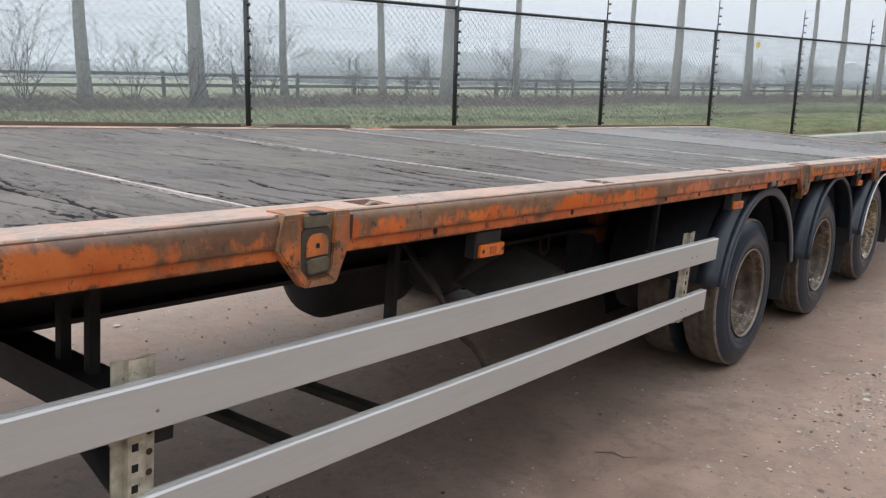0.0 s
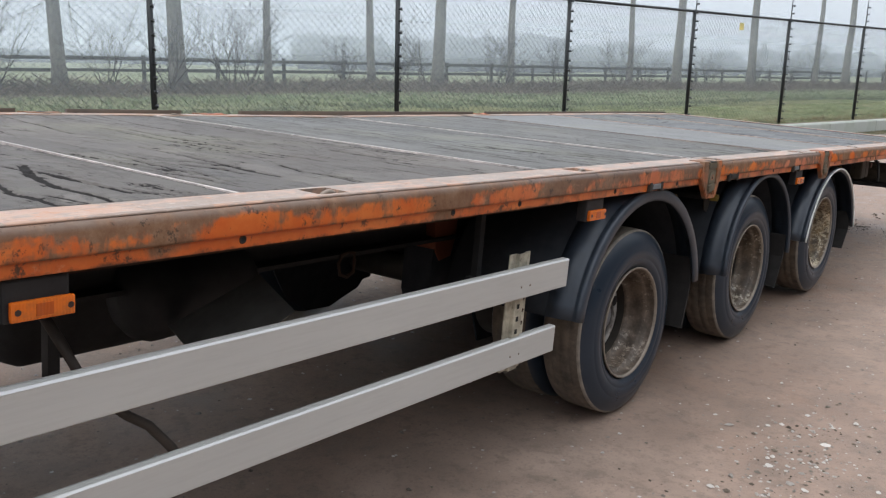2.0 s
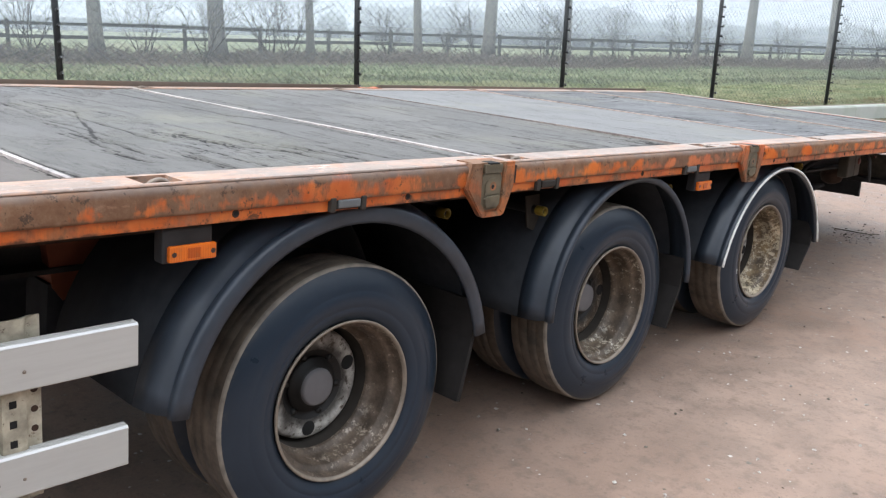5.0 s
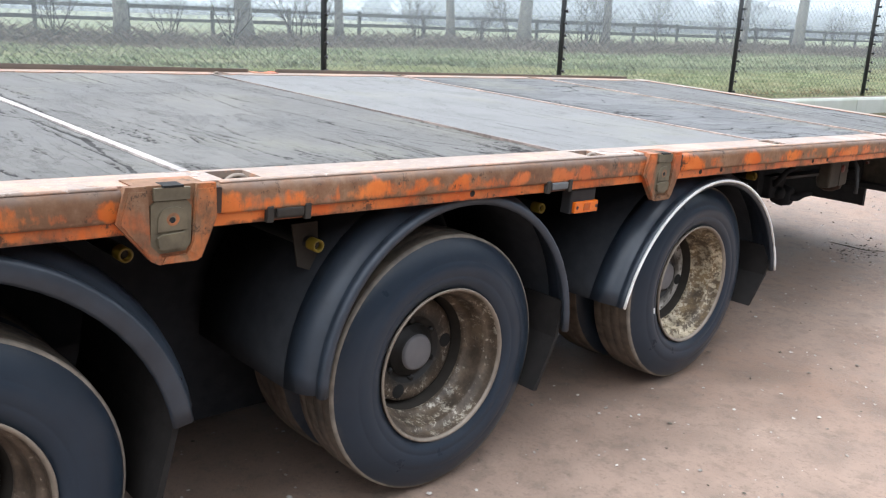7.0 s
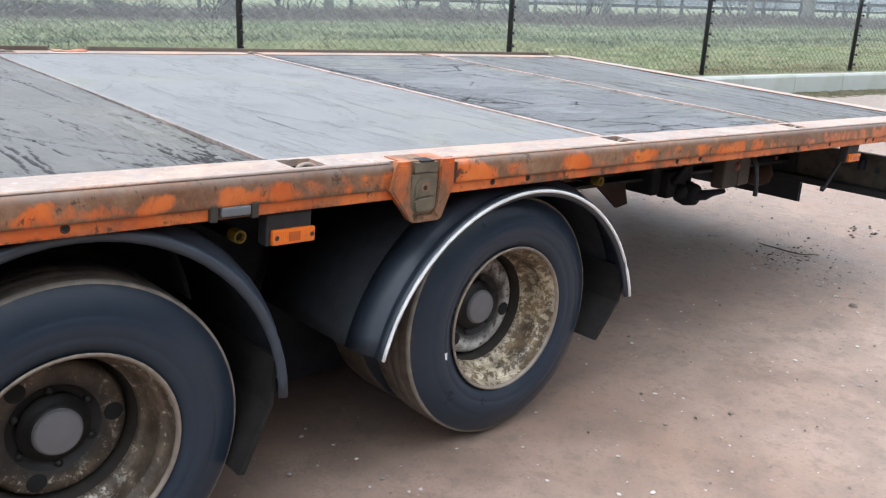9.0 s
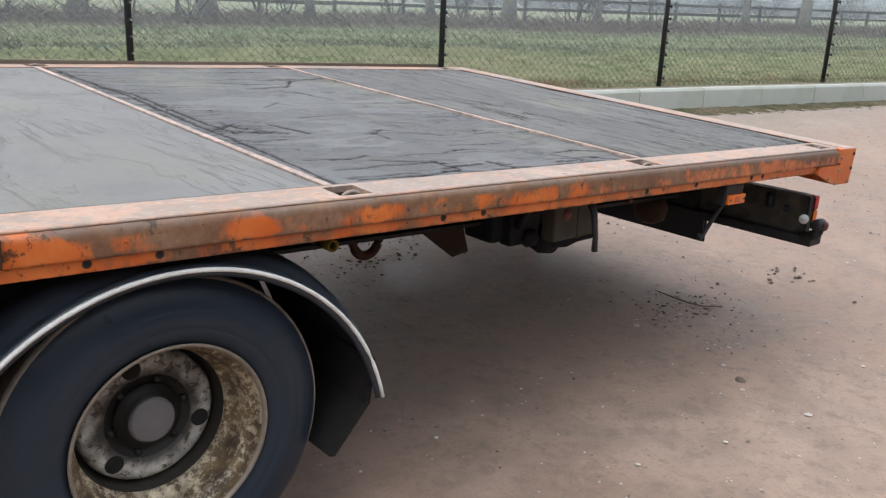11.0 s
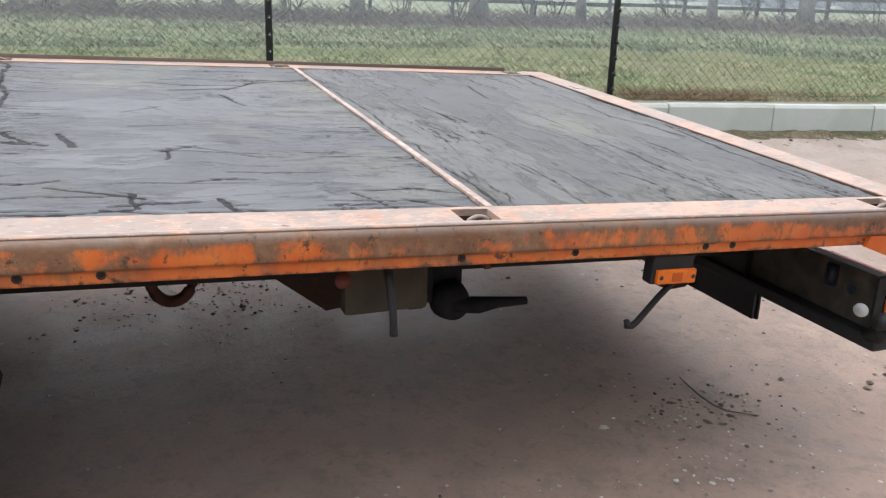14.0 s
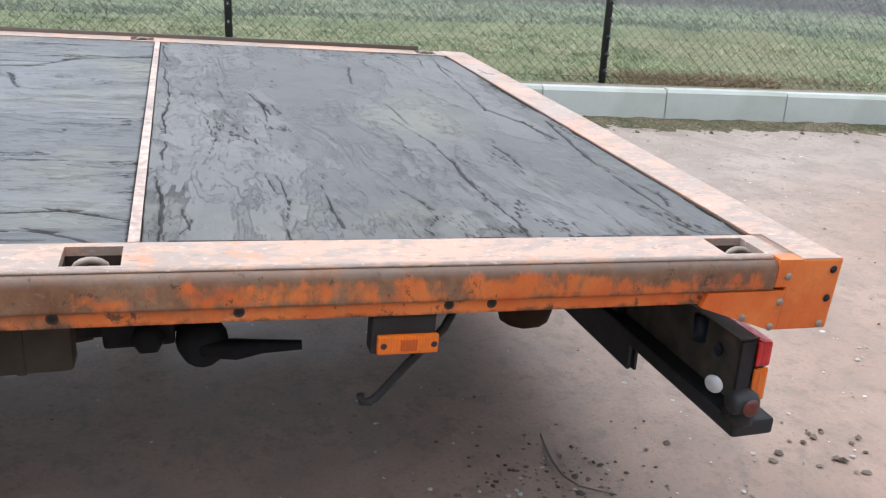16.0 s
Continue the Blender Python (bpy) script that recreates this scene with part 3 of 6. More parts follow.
        bm.from_mesh(me)
        bmesh.ops.recalc_face_normals(bm, faces=bm.faces)
        bm.to_mesh(me)
        bm.free()
        return me


BODY = None


def sag(u, v):
    """The bed is twisted: its far side hangs lower towards the front."""
    return -0.055 * min(1.0, max(0.0, (-v - 0.8) / 4.2)) * min(1.0, max(0.0, u / -2.505))


def part(name, mesh, mat, parent, label="", m=None):
    """One mesh object under a thing or under a part, at the world pose m."""
    if m is BODY and isinstance(mesh, Mesh):
        mesh.v = [(u, v, w + sag(u, v)) for u, v, w in mesh.v]
    data = mesh.data(name, mat) if isinstance(mesh, Mesh) else mesh
    ob = new(name, data)
    ob.parent = parent
    pm = world_of(parent)
    ob.matrix_parent_inverse = pm.inverted()
    ob.matrix_basis = m if m is not None else Matrix.Identity(4)
    return tagged(ob, label) if label else ob


def world_of(ob):
    return world_of(ob.parent) @ ob.matrix_parent_inverse @ ob.matrix_basis if ob.parent else ob.matrix_basis.copy()


def thing(name, at, label, category, group="", kind=""):
    ob = new(name)
    ob.empty_display_size = 0.3
    ob.matrix_basis = Matrix.Translation(at)
    return tagged(ob, label, category, group, kind)


def single(name, mesh, mat, label, category="", group="", kind="", m=None):
    ob = new(name, mesh.data(name, mat) if isinstance(mesh, Mesh) else mesh)
    if m is not None:
        ob.matrix_basis = m
    return tagged(ob, label, category, group, kind)


# ---- the lie of the land: along the fence (l) and away from it (n, positive towards the yard) ----
F_ANG = radians(11.01)
F_O = Vector((-6.287, -3.86, 0))
F_D = Vector((math.sin(F_ANG), math.cos(F_ANG), 0))
F_N = Vector((math.cos(F_ANG), -math.sin(F_ANG), 0))
FENCE_M = Matrix.Translation(F_O) @ Matrix(((F_D.x, F_N.x, 0), (F_D.y, F_N.y, 0), (0, 0, 1))).to_4x4()


def fl(l, n, z=0.0):
    return F_O + F_D * l + F_N * n + Vector((0, 0, z))


def land(l, n):
    """Ground height."""
    if n > 0.1:
        return 0.021 + 0.099 * min(1.0, max(0.0, (5.2 - n) / 5.0))
    if n > -4.0:
        return 0.40 + 0.012 * math.sin(l * 1.3) * min(1, -n)
    if n > -6.5:
        k = (-n - 4.0) / 2.5
        return 0.40 - 0.42 * math.sin(k * math.pi) - 0.10 * k
    if n > -24:
        return 0.30 - 0.30 * (-n - 6.5) / 17.5 + 0.05 * math.sin(l * 0.35 + n * 0.2)
    return 0.0


def land_xy(x, y):
    p = Vector((x, y, 0)) - F_O
    return land(p.dot(F_D), p.dot(F_N))


# ---- ground sheet ----
def build_ground():
    ls = [-900, -300, -120, -60] + [-30 + 1.5 * i for i in range(80)] + [100, 140, 220, 500, 1200]
    ns = [700, 250, 90, 40, 25, 16, 12, 10] + [9 - 0.45 * i for i in range(19)] + [0.17, 0.165, 0.05, 0.0] + [-0.5 * i for i in range(1, 15)] + [-8 - i for i in range(17)] + [-30, -45, -70, -120, -300, -1200]
    v, f, mi = [], [], []
    for l in ls:
        for n in ns:
            z = land(l, n) if n > 0.165 else (0.12 if n == 0.165 else land(l, min(n, 0.0)))
            if n > 0.2:
                z += 0.012 * noise.noise(Vector((l * 0.6, n * 0.6, 3)))
            elif n < -0.4 and n > -30:
                z += 0.05 * noise.noise(Vector((l * 0.5, n * 0.5, 7)))
            v.append(fl(l, n, z))
    k = len(ns)
    for i in range(len(ls) - 1):
        for j in range(k - 1):
            f.append((i * k + j, i * k + j + 1, (i + 1) * k + j + 1, (i + 1) * k + j))
            mid = (ns[j] + ns[j + 1]) / 2
            mi.append(0 if mid > 0.1 else (2 if -24.5 < mid < -17.5 else 1))
    me = bpy.data.meshes.new("ground")
    me.from_pydata(v, [], f)
    for mt in (GROUND, MEADOW, LITTER):
        me.materials.append(mt)
    me.polygons.foreach_set("material_index", mi)
    me.polygons.foreach_set("use_smooth", [True] * len(f))
    ob = new("ground", me)
    if me.polygons[0].normal.z < 0:
        me.flip_normals()
    return tagged(ob, "packed wet brown grit yard running on into winter meadow", "ground", "", "structure")


build_ground()

# ---- unseen plain wall added behind the walk to cut low sky light ----
single("sky_blocker", Mesh().box(8.0, 8.3, -45, 30, -0.1, 4.6), plain("dark_sky_blocker", (0.085, 0.08, 0.075), 0.9, 0, 3, 0.4), "unseen plain dark wall added to block low sky light", "wall", "", "structure")

# ---- kerb of mossy concrete blocks ----
kerb = thing("kerb", fl(6, 0.11, 0.12), "row of pale mossy concrete kerb blocks along the yard", "kerb", "", "structure")
kb = Mesh()
kb.prism([(0.055, 0.0), (0.165, 0.0), (0.162, 0.235), (0.145, 0.262), (0.06, 0.266)], 0.0, 1.028, 'x')
kb_me = Mesh().add([(p[0], p[1], p[2]) for p in kb.v], kb.f).data("kerb_block", KERB)
rk = random.Random(4)
for i in range(-10, 40):
    m = FENCE_M @ Matrix.Translation((1.0365 * i + 0.338, rk.uniform(-0.003, 0.003), 0.12 + rk.uniform(-0.004, 0.004)))
    part("kerb_block", kb_me, KERB, kerb, "", m)


# ---- wire fence ----
def build_fence():
    fence = thing("wire_fence", fl(6, 0, 0.4), "tall dark chain-link fence with insulator studs on its posts", "fence", "", "structure")
    step = 3.019
    post = Mesh()
    post.tube([(0, 0, 0), (0, 0, 1.93)], 0.03, 12)
    ext = Mesh()
    ext.tube([(0.018, 0.01, 1.85), (0.018, 0.01, 2.44)], 0.009, 8)
    stud = Mesh()
    caps = Mesh()
    for k in range(17):
        z = 0.10 + k * 0.137
        stud.tube([(0.004, 0.026, z), (0.008, 0.074, z + 0.004)], [0.014, 0.010], 6)
        stud.tube([(0.008, 0.066, z - 0.016), (0.008, 0.066, z + 0.020)], 0.011, 6)
        caps.tube([(0.008, 0.0742, z + 0.004), (0.008, 0.0775, z + 0.004)], 0.0055, 6)
    rail = Mesh()
    rail.tube([(0, 0, 1.905), (step, 0, 1.905)], 0.021, 10)
    net = Mesh()
    w, zt, p = step, 1.885, 0.088
    t = 0.0017
    for s in (1, -1):
        k = -zt
        while k < w:
            a, b = max(0.0, k), min(w, k + zt)
            if b - a > 0.01:
                za, zb = a - k, b - k
                if s < 0:
                    za, zb = zt - za, zt - zb
                o = 0.002 * s
                net.add([(a, o, za + t * 1.4), (b, o, zb + t * 1.4), (b, o, zb - t * 1.4), (a, o, za - t * 1.4),
                         (a, o + 0.003, za), (b, o + 0.003, zb)], [(0, 1, 5, 4), (4, 5, 2, 3), (0, 3, 2, 1)])
            k += p
    line = Mesh()
    for z in (0.05, 0.95, 1.86):
        line.tube([(0, 0.004, z), (step, 0.004, z)], 0.002, 4)
    d = [(x.data(n, mt)) for n, x, mt in (("fence_post", post, FENCE), ("post_extension", ext, FENCE), ("insulator_studs", stud, INSUL),
                                          ("top_rail", rail, FENCE), ("chain_link_mesh", net, WIRE), ("tension_wire", line, WIRE))]
    cap_data = caps.data("insulator_caps", GREYCAP)
    for i in range(-3, 13):
        m = FENCE_M @ Matrix.Translation((step * i, 0, 0.40))
        po = part("fence_post", d[0], FENCE, fence, "", m)
        part("post_extension", d[1], FENCE, po, "", m)
        part("insulator_studs", d[2], INSUL, po, "row of black insulator studs", m)
        part("insulator_caps", cap_data, GREYCAP, po, "pale wire clips on the studs", m)
        part("top_rail", d[3], FENCE, fence, "", m)
        ne = part("chain_link_mesh", d[4], WIRE, fence, "grey-green diamond wire mesh", m)
        part("tension_wire", d[5], WIRE, ne, "", m)
    sign = Mesh().box(-0.065, 0.065, 0.006, 0.010, -0.06, 0.06, None, 0.0015)
    part("warning_sign", sign, SIGN, fence, "small yellow warning sign", FENCE_M @ Matrix.Translation((10.47, 0.0, 2.12)))


build_fence()

# ---- flatbed trailer ----
ex = Vector((1, 0, -0.041)).normalized()
ey = Vector((0, 1, -0.041))
ey = (ey - ex * ey.dot(ex)).normalized()
ez = ex.cross(ey)
BODY = Matrix(((ex.x, ey.x, ez.x, 0), (ex.y, ey.y, ez.y, 0), (ex.z, ey.z, ez.z, 0.831), (0, 0, 0, 1)))
FRONT, WIDE = -12.45, -2.535
trailer = thing("flatbed_trailer", (-1.27, -5.0, 0.03), "worn orange three-axle flatbed trailer with plywood deck on a muddy yard", "trailer")

SEAMS = [-0.125, -1.345, -2.585, -3.825, -5.065, -6.305, -7.535, -8.775, -10.01, -11.25, FRONT + 0.1]
POCKETS = [-0.205, -1.405, -2.572, -3.765, -4.985, -6.155, -7.335, -8.48, -9.72, -10.95]
GAP = {1: 0.011, 3: 0.006, 5: 0.008, 6: 0.006, 7: 0.008, 8: 0.008, 9: 0.008}
PLATES = [-3.452, -5.158, -8.712]


def lattice(ix, iy, seed):
    """Repeatable random values on whole-number grid points, -1 to 1."""
    k = (ix * 374761393 + iy * 668265263 + seed * 144269504) & 0xffffffff
    k = ((k ^ (k >> 13)) * 1274126177) & 0xffffffff
    return (k ^ (k >> 16)) / 2147483648.0 - 1.0


def fbm(x, y, seed, octaves=4, gain=0.5):
    """Layered smooth noise over arrays."""
    total, amp, norm = 0.0, 1.0, 0.0
    for o in range(octaves):
        fx, fy = np.floor(x), np.floor(y)
        ix, iy = fx.astype(np.int64), fy.astype(np.int64)
        tx, ty = x - fx, y - fy
        tx, ty = tx * tx * (3 - 2 * tx), ty * ty * (3 - 2 * ty)
        a = lattice(ix, iy, seed + o) * (1 - tx) + lattice(ix + 1, iy, seed + o) * tx
        b = lattice(ix, iy + 1, seed + o) * (1 - tx) + lattice(ix + 1, iy + 1, seed + o) * tx
        total = total + amp * (a * (1 - ty) + b * ty)
        norm += amp
        amp *= gain
        x, y = x * 2.03 + 11.7, y * 2.03 + 5.3
    return total / norm


# long splits in the deck: half width and the way they run (across, along)
SPLITS = {
    0: [(.004, (-1.79, -1.33), (-1.76, -1.24), (-1.82, -1.10)), (.005, (-1.40, -1.33), (-1.37, -1.23), (-1.15, -1.21), (-.87, -1.19), (-.54, -1.22)), (.004, (-1.48, -1.06), (-1.17, -1.02), (-.71, -1.06), (-.39, -1.06), (-.18, -1.08)),
        (.005, (-1.10, -.67), (-.86, -.62), (-.65, -.62), (-.44, -.63), (-.19, -.62)), (.006, (-2.40, -.21), (-1.86, -.26), (-1.32, -.31), (-1.12, -.24), (-.96, -.23)), (.007, (-1.13, -.16), (-.79, -.21), (-.53, -.22), (-.25, -.23)), (.007, (-2.3, -1.315), (-1.38, -1.30), (-1.11, -1.31), (-.59, -1.305), (-.17, -1.31)), (.006, (-1.65, -1.15), (-1.39, -1.14)), (.007, (-1.40, -1.06), (-1.23, -1.03), (-1.05, -1.04)), (.005, (-.90, -1.13), (-.83, -1.09), (-.45, -1.08)), (.006, (-1.97, -.65), (-1.69, -.68))],
    1: [(.008, (-1.74, -1.92), (-1.79, -1.72), (-1.93, -1.62), (-2.04, -1.37)), (.006, (-.81, -1.64), (-.90, -1.60), (-.83, -1.56)), (.006, (-.86, -1.52), (-.96, -1.45)), (.005, (-.31, -1.57), (-.32, -1.47), (-.28, -1.39)), (.005, (-.76, -1.81), (-.86, -1.74)),
        (.008, (-1.87, -2.52), (-1.57, -2.48), (-1.03, -2.48), (-.86, -2.47), (-.79, -2.34)), (.006, (-.17, -2.44), (-.16, -2.28), (-.18, -2.15), (-.15, -2.03)), (.010, (-.91, -2.29), (-.79, -2.26)), (.009, (-.91, -2.49), (-.95, -2.43), (-.85, -2.38)), (.006, (-1.29, -2.09), (-1.36, -2.02), (-1.23, -1.95)),
        (.007, (-.66, -2.01), (-.73, -2.01), (-.77, -1.96), (-.67, -1.80)), (.008, (-.92, -1.58), (-.90, -1.53), (-.75, -1.53)), (.006, (-.89, -1.58), (-.73, -1.58)), (.006, (-.86, -1.72), (-.75, -1.67)), (.006, (-1.62, -1.77), (-1.46, -1.73)),
        (.007, (-.36, -2.26), (-.28, -2.12), (-.22, -2.11)), (.007, (-.19, -2.46), (-.19, -2.29)), (.008, (-.23, -1.93), (-.15, -1.91)), (.007, (-.26, -1.61), (-.17, -1.56)), (.007, (-.22, -1.50), (-.17, -1.41)), (.008, (-.97, -1.45), (-.85, -1.45)), (.006, (-.16, -1.98), (-.165, -1.70), (-.155, -1.50)), (.009, (-2.40, -2.53), (-1.33, -2.51), (-.54, -2.53), (-.16, -2.55))],
    3: [(.004, (-2.05, -4.25), (-1.69, -4.30)), (.004, (-.36, -4.91), (-.22, -4.85)), (.005, (-.58, -4.25), (-.35, -4.11), (-.22, -3.96)), (.006, (-.16, -4.95), (-.17, -4.65)), (.006, (-2.4, -5.02), (-1.2, -5.03), (-.17, -5.04))],
    4: [(.006, (-1.6, -6.275), (-.17, -6.28)), (.008, (-2.28, -5.31), (-1.77, -5.27), (-1.26, -5.26), (-.96, -5.12), (-.63, -5.10), (-.20, -5.16)), (.005, (-1.04, -5.37), (-.80, -5.35), (-.52, -5.37)), (.007, (-.50, -5.68), (-.37, -5.60), (-.18, -5.59)), (.005, (-.57, -5.82), (-.18, -5.81)), (.006, (-2.3, -5.84), (-1.4, -5.77), (-.76, -5.98), (-.4, -6.0)), (.008, (-2.45, -6.02), (-1.90, -6.14), (-1.45, -6.21), (-1.09, -6.22), (-.74, -6.25))],
    5: [(.005, (-2.2, -6.85), (-1.3, -6.9), (-.6, -6.87)), (.006, (-1.21, -6.96), (-1.03, -6.87)), (.007, (-.69, -7.29), (-.56, -7.24)), (.006, (-.47, -7.25), (-.37, -7.25)), (.007, (-.52, -7.07), (-.43, -7.10)), (.007, (-.34, -7.10), (-.21, -7.12)),
        (.005, (-1.36, -7.30), (-1.24, -7.26)), (.006, (-.90, -7.35), (-.81, -7.35)), (.006, (-1.40, -7.21), (-1.33, -7.18)), (.006, (-.81, -7.50), (-.42, -7.515), (-.20, -7.52)), (.007, (-2.41, -6.35), (-1.93, -6.42), (-1.50, -6.43))],
    6: [(.009, (-.66, -7.87), (-.49, -7.90), (-.33, -7.93), (-.19, -7.93)), (.010, (-.73, -7.73), (-.58, -7.785), (-.39, -7.82), (-.20, -7.82)), (.008, (-.26, -7.89), (-.19, -7.88)), (.008, (-.30, -7.71), (-.23, -7.70), (-.18, -7.66)),
        (.007, (-.57, -8.12), (-.46, -8.10)), (.009, (-.35, -8.24), (-.26, -8.20), (-.19, -8.13)), (.009, (-.54, -8.45), (-.45, -8.48), (-.35, -8.48), (-.19, -8.44)), (.006, (-.71, -8.39), (-.61, -8.38)), (.008, (-.33, -8.62), (-.20, -8.61)),
        (.008, (-1.01, -8.32), (-.94, -8.30), (-.91, -8.22)), (.008, (-1.23, -8.22), (-1.08, -8.22), (-1.02, -8.15)), (.007, (-.64, -8.19), (-.57, -8.16)), (.008, (-.31, -8.35), (-.24, -8.31)), (.008, (-2.37, -7.71), (-2.13, -7.74), (-2.10, -7.64)), (.006, (-2.3, -7.56), (-1.5, -7.55)), (.006, (-.158, -8.7), (-.162, -8.2), (-.155, -7.6))],
    7: [(.006, (-.8, -9.3), (-.2, -9.33)), (.006, (-1.8, -9.0), (-.9, -9.05))],
}


def build_deck():
    u0, u1 = WIDE + 0.118, -0.147
    for i in range(len(SEAMS) - 1):
        v1, v0 = SEAMS[i] - (0.006 if i == 0 else GAP.get(i, 0.0125)), SEAMS[i + 1] + GAP.get(i + 1, 0.0125)
        smooth, across = i == 2, i != 1
        fine, long = (0.004, 0.0085) if i < 2 else ((0.0055, 0.011) if i < 8 else (0.010, 0.02))
        du, dv = (long, fine) if across else (fine, long)
        us = np.linspace(u0, u1, int((u1 - u0) / du))
        vs = np.linspace(v0, v1, int((v1 - v0) / dv))
        us, vs = np.concatenate(([u0], us, [u1])), np.concatenate(([v0], vs, [v1]))
        u, v = np.meshgrid(us, vs, indexing="ij")
        g, c = (u, v) if across else (v, u)
        sd = 100 * i
        h = -0.004 + 0.0035 * fbm(u * 1.4 + 9, v * 4, sd + 1, 3)
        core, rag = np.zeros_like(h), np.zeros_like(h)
        if smooth:
            h = -0.0035 + 0.0006 * fbm(u * 2, v * 3, sd + 1, 3)
        else:
            h = h + (0.0003 if i < 2 else 0.0007) * fbm(g * 5, c * 45, sd + 2, 3)
            rim = np.exp((u - u1) / 0.10) + (np.exp((v0 - v) / 0.05) + np.exp((v - v1) / 0.05)) * (1.0 if i < 4 else 0.5)
            zone = fbm(u * 1.3, v * 1.9, sd + 50, 2)
            for layer, (share, depth, sg, sc, soft, strength) in enumerate((
                    ((0.05 if i < 2 else 0.06), 0.0030, 1.3, 8.0, 0.035, 1.0),
                    ((0.04 if i < 2 else 0.035), 0.0024, 3.0, 17.0, 0.05, 0.95),
                    ((0.09 if i < 2 else 0.05), 0.0012, 9.0, 30.0, 0.10, 0.60))):
                wob = 0.25 * fbm(g * 7, c * 14, sd + 20 + layer, 3)
                a = fbm(g * sg + wob, c * sc + wob, sd + 30 + 7 * layer, 6, 0.62) + 0.22 * rim + (0.30 + 0.15 * layer) * zone
                th = float(np.quantile(a, 1 - share))
                k = np.clip((a - th) / soft, 0, 1)
                h = h - depth * k
                core = np.maximum(core, k * (0.8 if layer < 2 else 0.5))
                here = np.clip(0.62 + 2.4 * fbm(g * 4, c * 7, sd + 60 + layer, 3), 0, 1)
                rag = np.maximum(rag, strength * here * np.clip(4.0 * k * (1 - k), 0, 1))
                lift = np.clip(1 - np.abs(a - th + 0.035) / 0.03, 0, 1) * np.clip(fbm(g * 3, c * 9, sd + 63 + layer, 2) * 4, 0, 1)
                h = h + 0.0020 * lift
        wave = fbm(g * 3.5, c * 5, sd + 70, 6, 0.62)
        breaks = fbm(g * 3.2, c * 3.2, sd + 80, 3)
        rd = random.Random(40 + i)
        ways = list(SPLITS.get(i, ()))
        for k in range(2 if smooth else ((12, 18)[i] if i < 2 else (34 if i < 5 else 16))):
            sheaf = k % 2 == 0
            ln = rd.uniform(0.08, 0.35) if (sheaf or i < 2) else rd.uniform(0.3, 1.1)
            px = u1 - abs(rd.gauss(0.05, 0.28)) if sheaf else rd.uniform(u0 + 0.1, u1 - 0.1)
            py = rd.uniform(v0 + 0.04, v1 - 0.04)
            for q in range(rd.randint(1, 3) if sheaf and i > 2 else 1):
                half = rd.uniform(0.0022, 0.0050) * (1.35 if i > 4 else 1.0)
                tilt = rd.gauss(0, 0.10)
                if across:
                    ways.append((half, (px - ln, py - tilt * ln), (px - ln * 0.45, py - tilt * ln * 0.3 + rd.gauss(0, 0.006)), (px, py)))
                else:
                    ways.append((half, (px - tilt * ln, py - ln), (px + rd.gauss(0, 0.006), py - ln * 0.5), (px, py)))
                px, py = px + rd.gauss(0, 0.05), py + rd.gauss(0, 0.028)
        for half, *way in ways:
            half = half * (0.78 if i > 3 or i == 1 else 0.6)
            for (ax, ay), (bx, by) in zip(way, way[1:]):
                lx, ly = bx - ax, by - ay
                ln = math.hypot(lx, ly)
                r0, r1 = np.searchsorted(us, (min(ax, bx) - 0.05, max(ax, bx) + 0.05))
                c0, c1 = np.searchsorted(vs, (min(ay, by) - 0.05, max(ay, by) + 0.05))
                box = (slice(r0, r1), slice(c0, c1))
                uu, vv, wv, bk = u[box], v[box], wave[box], breaks[box]
                if uu.size == 0:
                    continue
                t = np.clip(((uu - ax) * lx + (vv - ay) * ly) / (ln * ln), 0, 1)
                off = ((uu - ax) * -ly + (vv - ay) * lx) / ln + 0.022 * wv
                near = np.hypot(uu - ax - t * lx, vv - ay - t * ly) < 0.035
                w = np.maximum(0.0008, half * (1.05 + 1.5 * bk))
                k = np.clip(1.9 * (1 - np.abs(off) / w), 0, 1) * near * np.clip(w / 0.0024, 0, 1)
                h[box] = h[box] - 0.0045 * k
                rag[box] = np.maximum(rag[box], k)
                h[box] = h[box] + 0.0012 * np.clip(1 - np.abs(off - 2.2 * w) / (1.4 * w), 0, 1) * near
        # board rims darkened: shade of the surrounding gap put into the colour
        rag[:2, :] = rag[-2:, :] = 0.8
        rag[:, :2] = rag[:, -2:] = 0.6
        h[0, :] = h[-1, :] = -0.026
        h[:, 0] = h[:, -1] = -0.026
        nu, nv = len(us), len(vs)
        fall = -0.055 * np.clip((-v - 0.8) / 4.2, 0, 1) * np.clip(u / -2.505, 0, 1)
        pts = np.stack((u, v, h + fall), -1).reshape(-1, 3)
        q = np.arange(nu * nv).reshape(nu, nv)
        quads = np.stack((q[:-1, :-1], q[1:, :-1], q[1:, 1:], q[:-1, 1:]), -1).reshape(-1, 4)
        me = bpy.data.meshes.new("deck_board")
        me.from_pydata(pts.tolist(), [], quads.tolist())
        me.materials.append(PLY_SMOOTH if smooth else (PLY_LONG if i == 1 else (PLY_WARM if i > 4 else (PLY_GREY if i > 2 else PLY))))
        for name, values in (("ragged_edge_shade", rag), ("bared_core", core)):
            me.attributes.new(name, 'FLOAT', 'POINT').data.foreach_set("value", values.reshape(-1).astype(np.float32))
        me.polygons.foreach_set("use_smooth", np.ones(len(quads), dtype=bool))
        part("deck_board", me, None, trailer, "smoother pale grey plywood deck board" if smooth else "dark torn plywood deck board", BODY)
    for i, v in enumerate(SEAMS[1:-1]):
        st = Mesh()
        wd = GAP.get(i + 1, 0.0125) - 0.0015
        st.box(WIDE + 0.115, -0.140, v - wd, v + wd, -0.02, 0.0005)
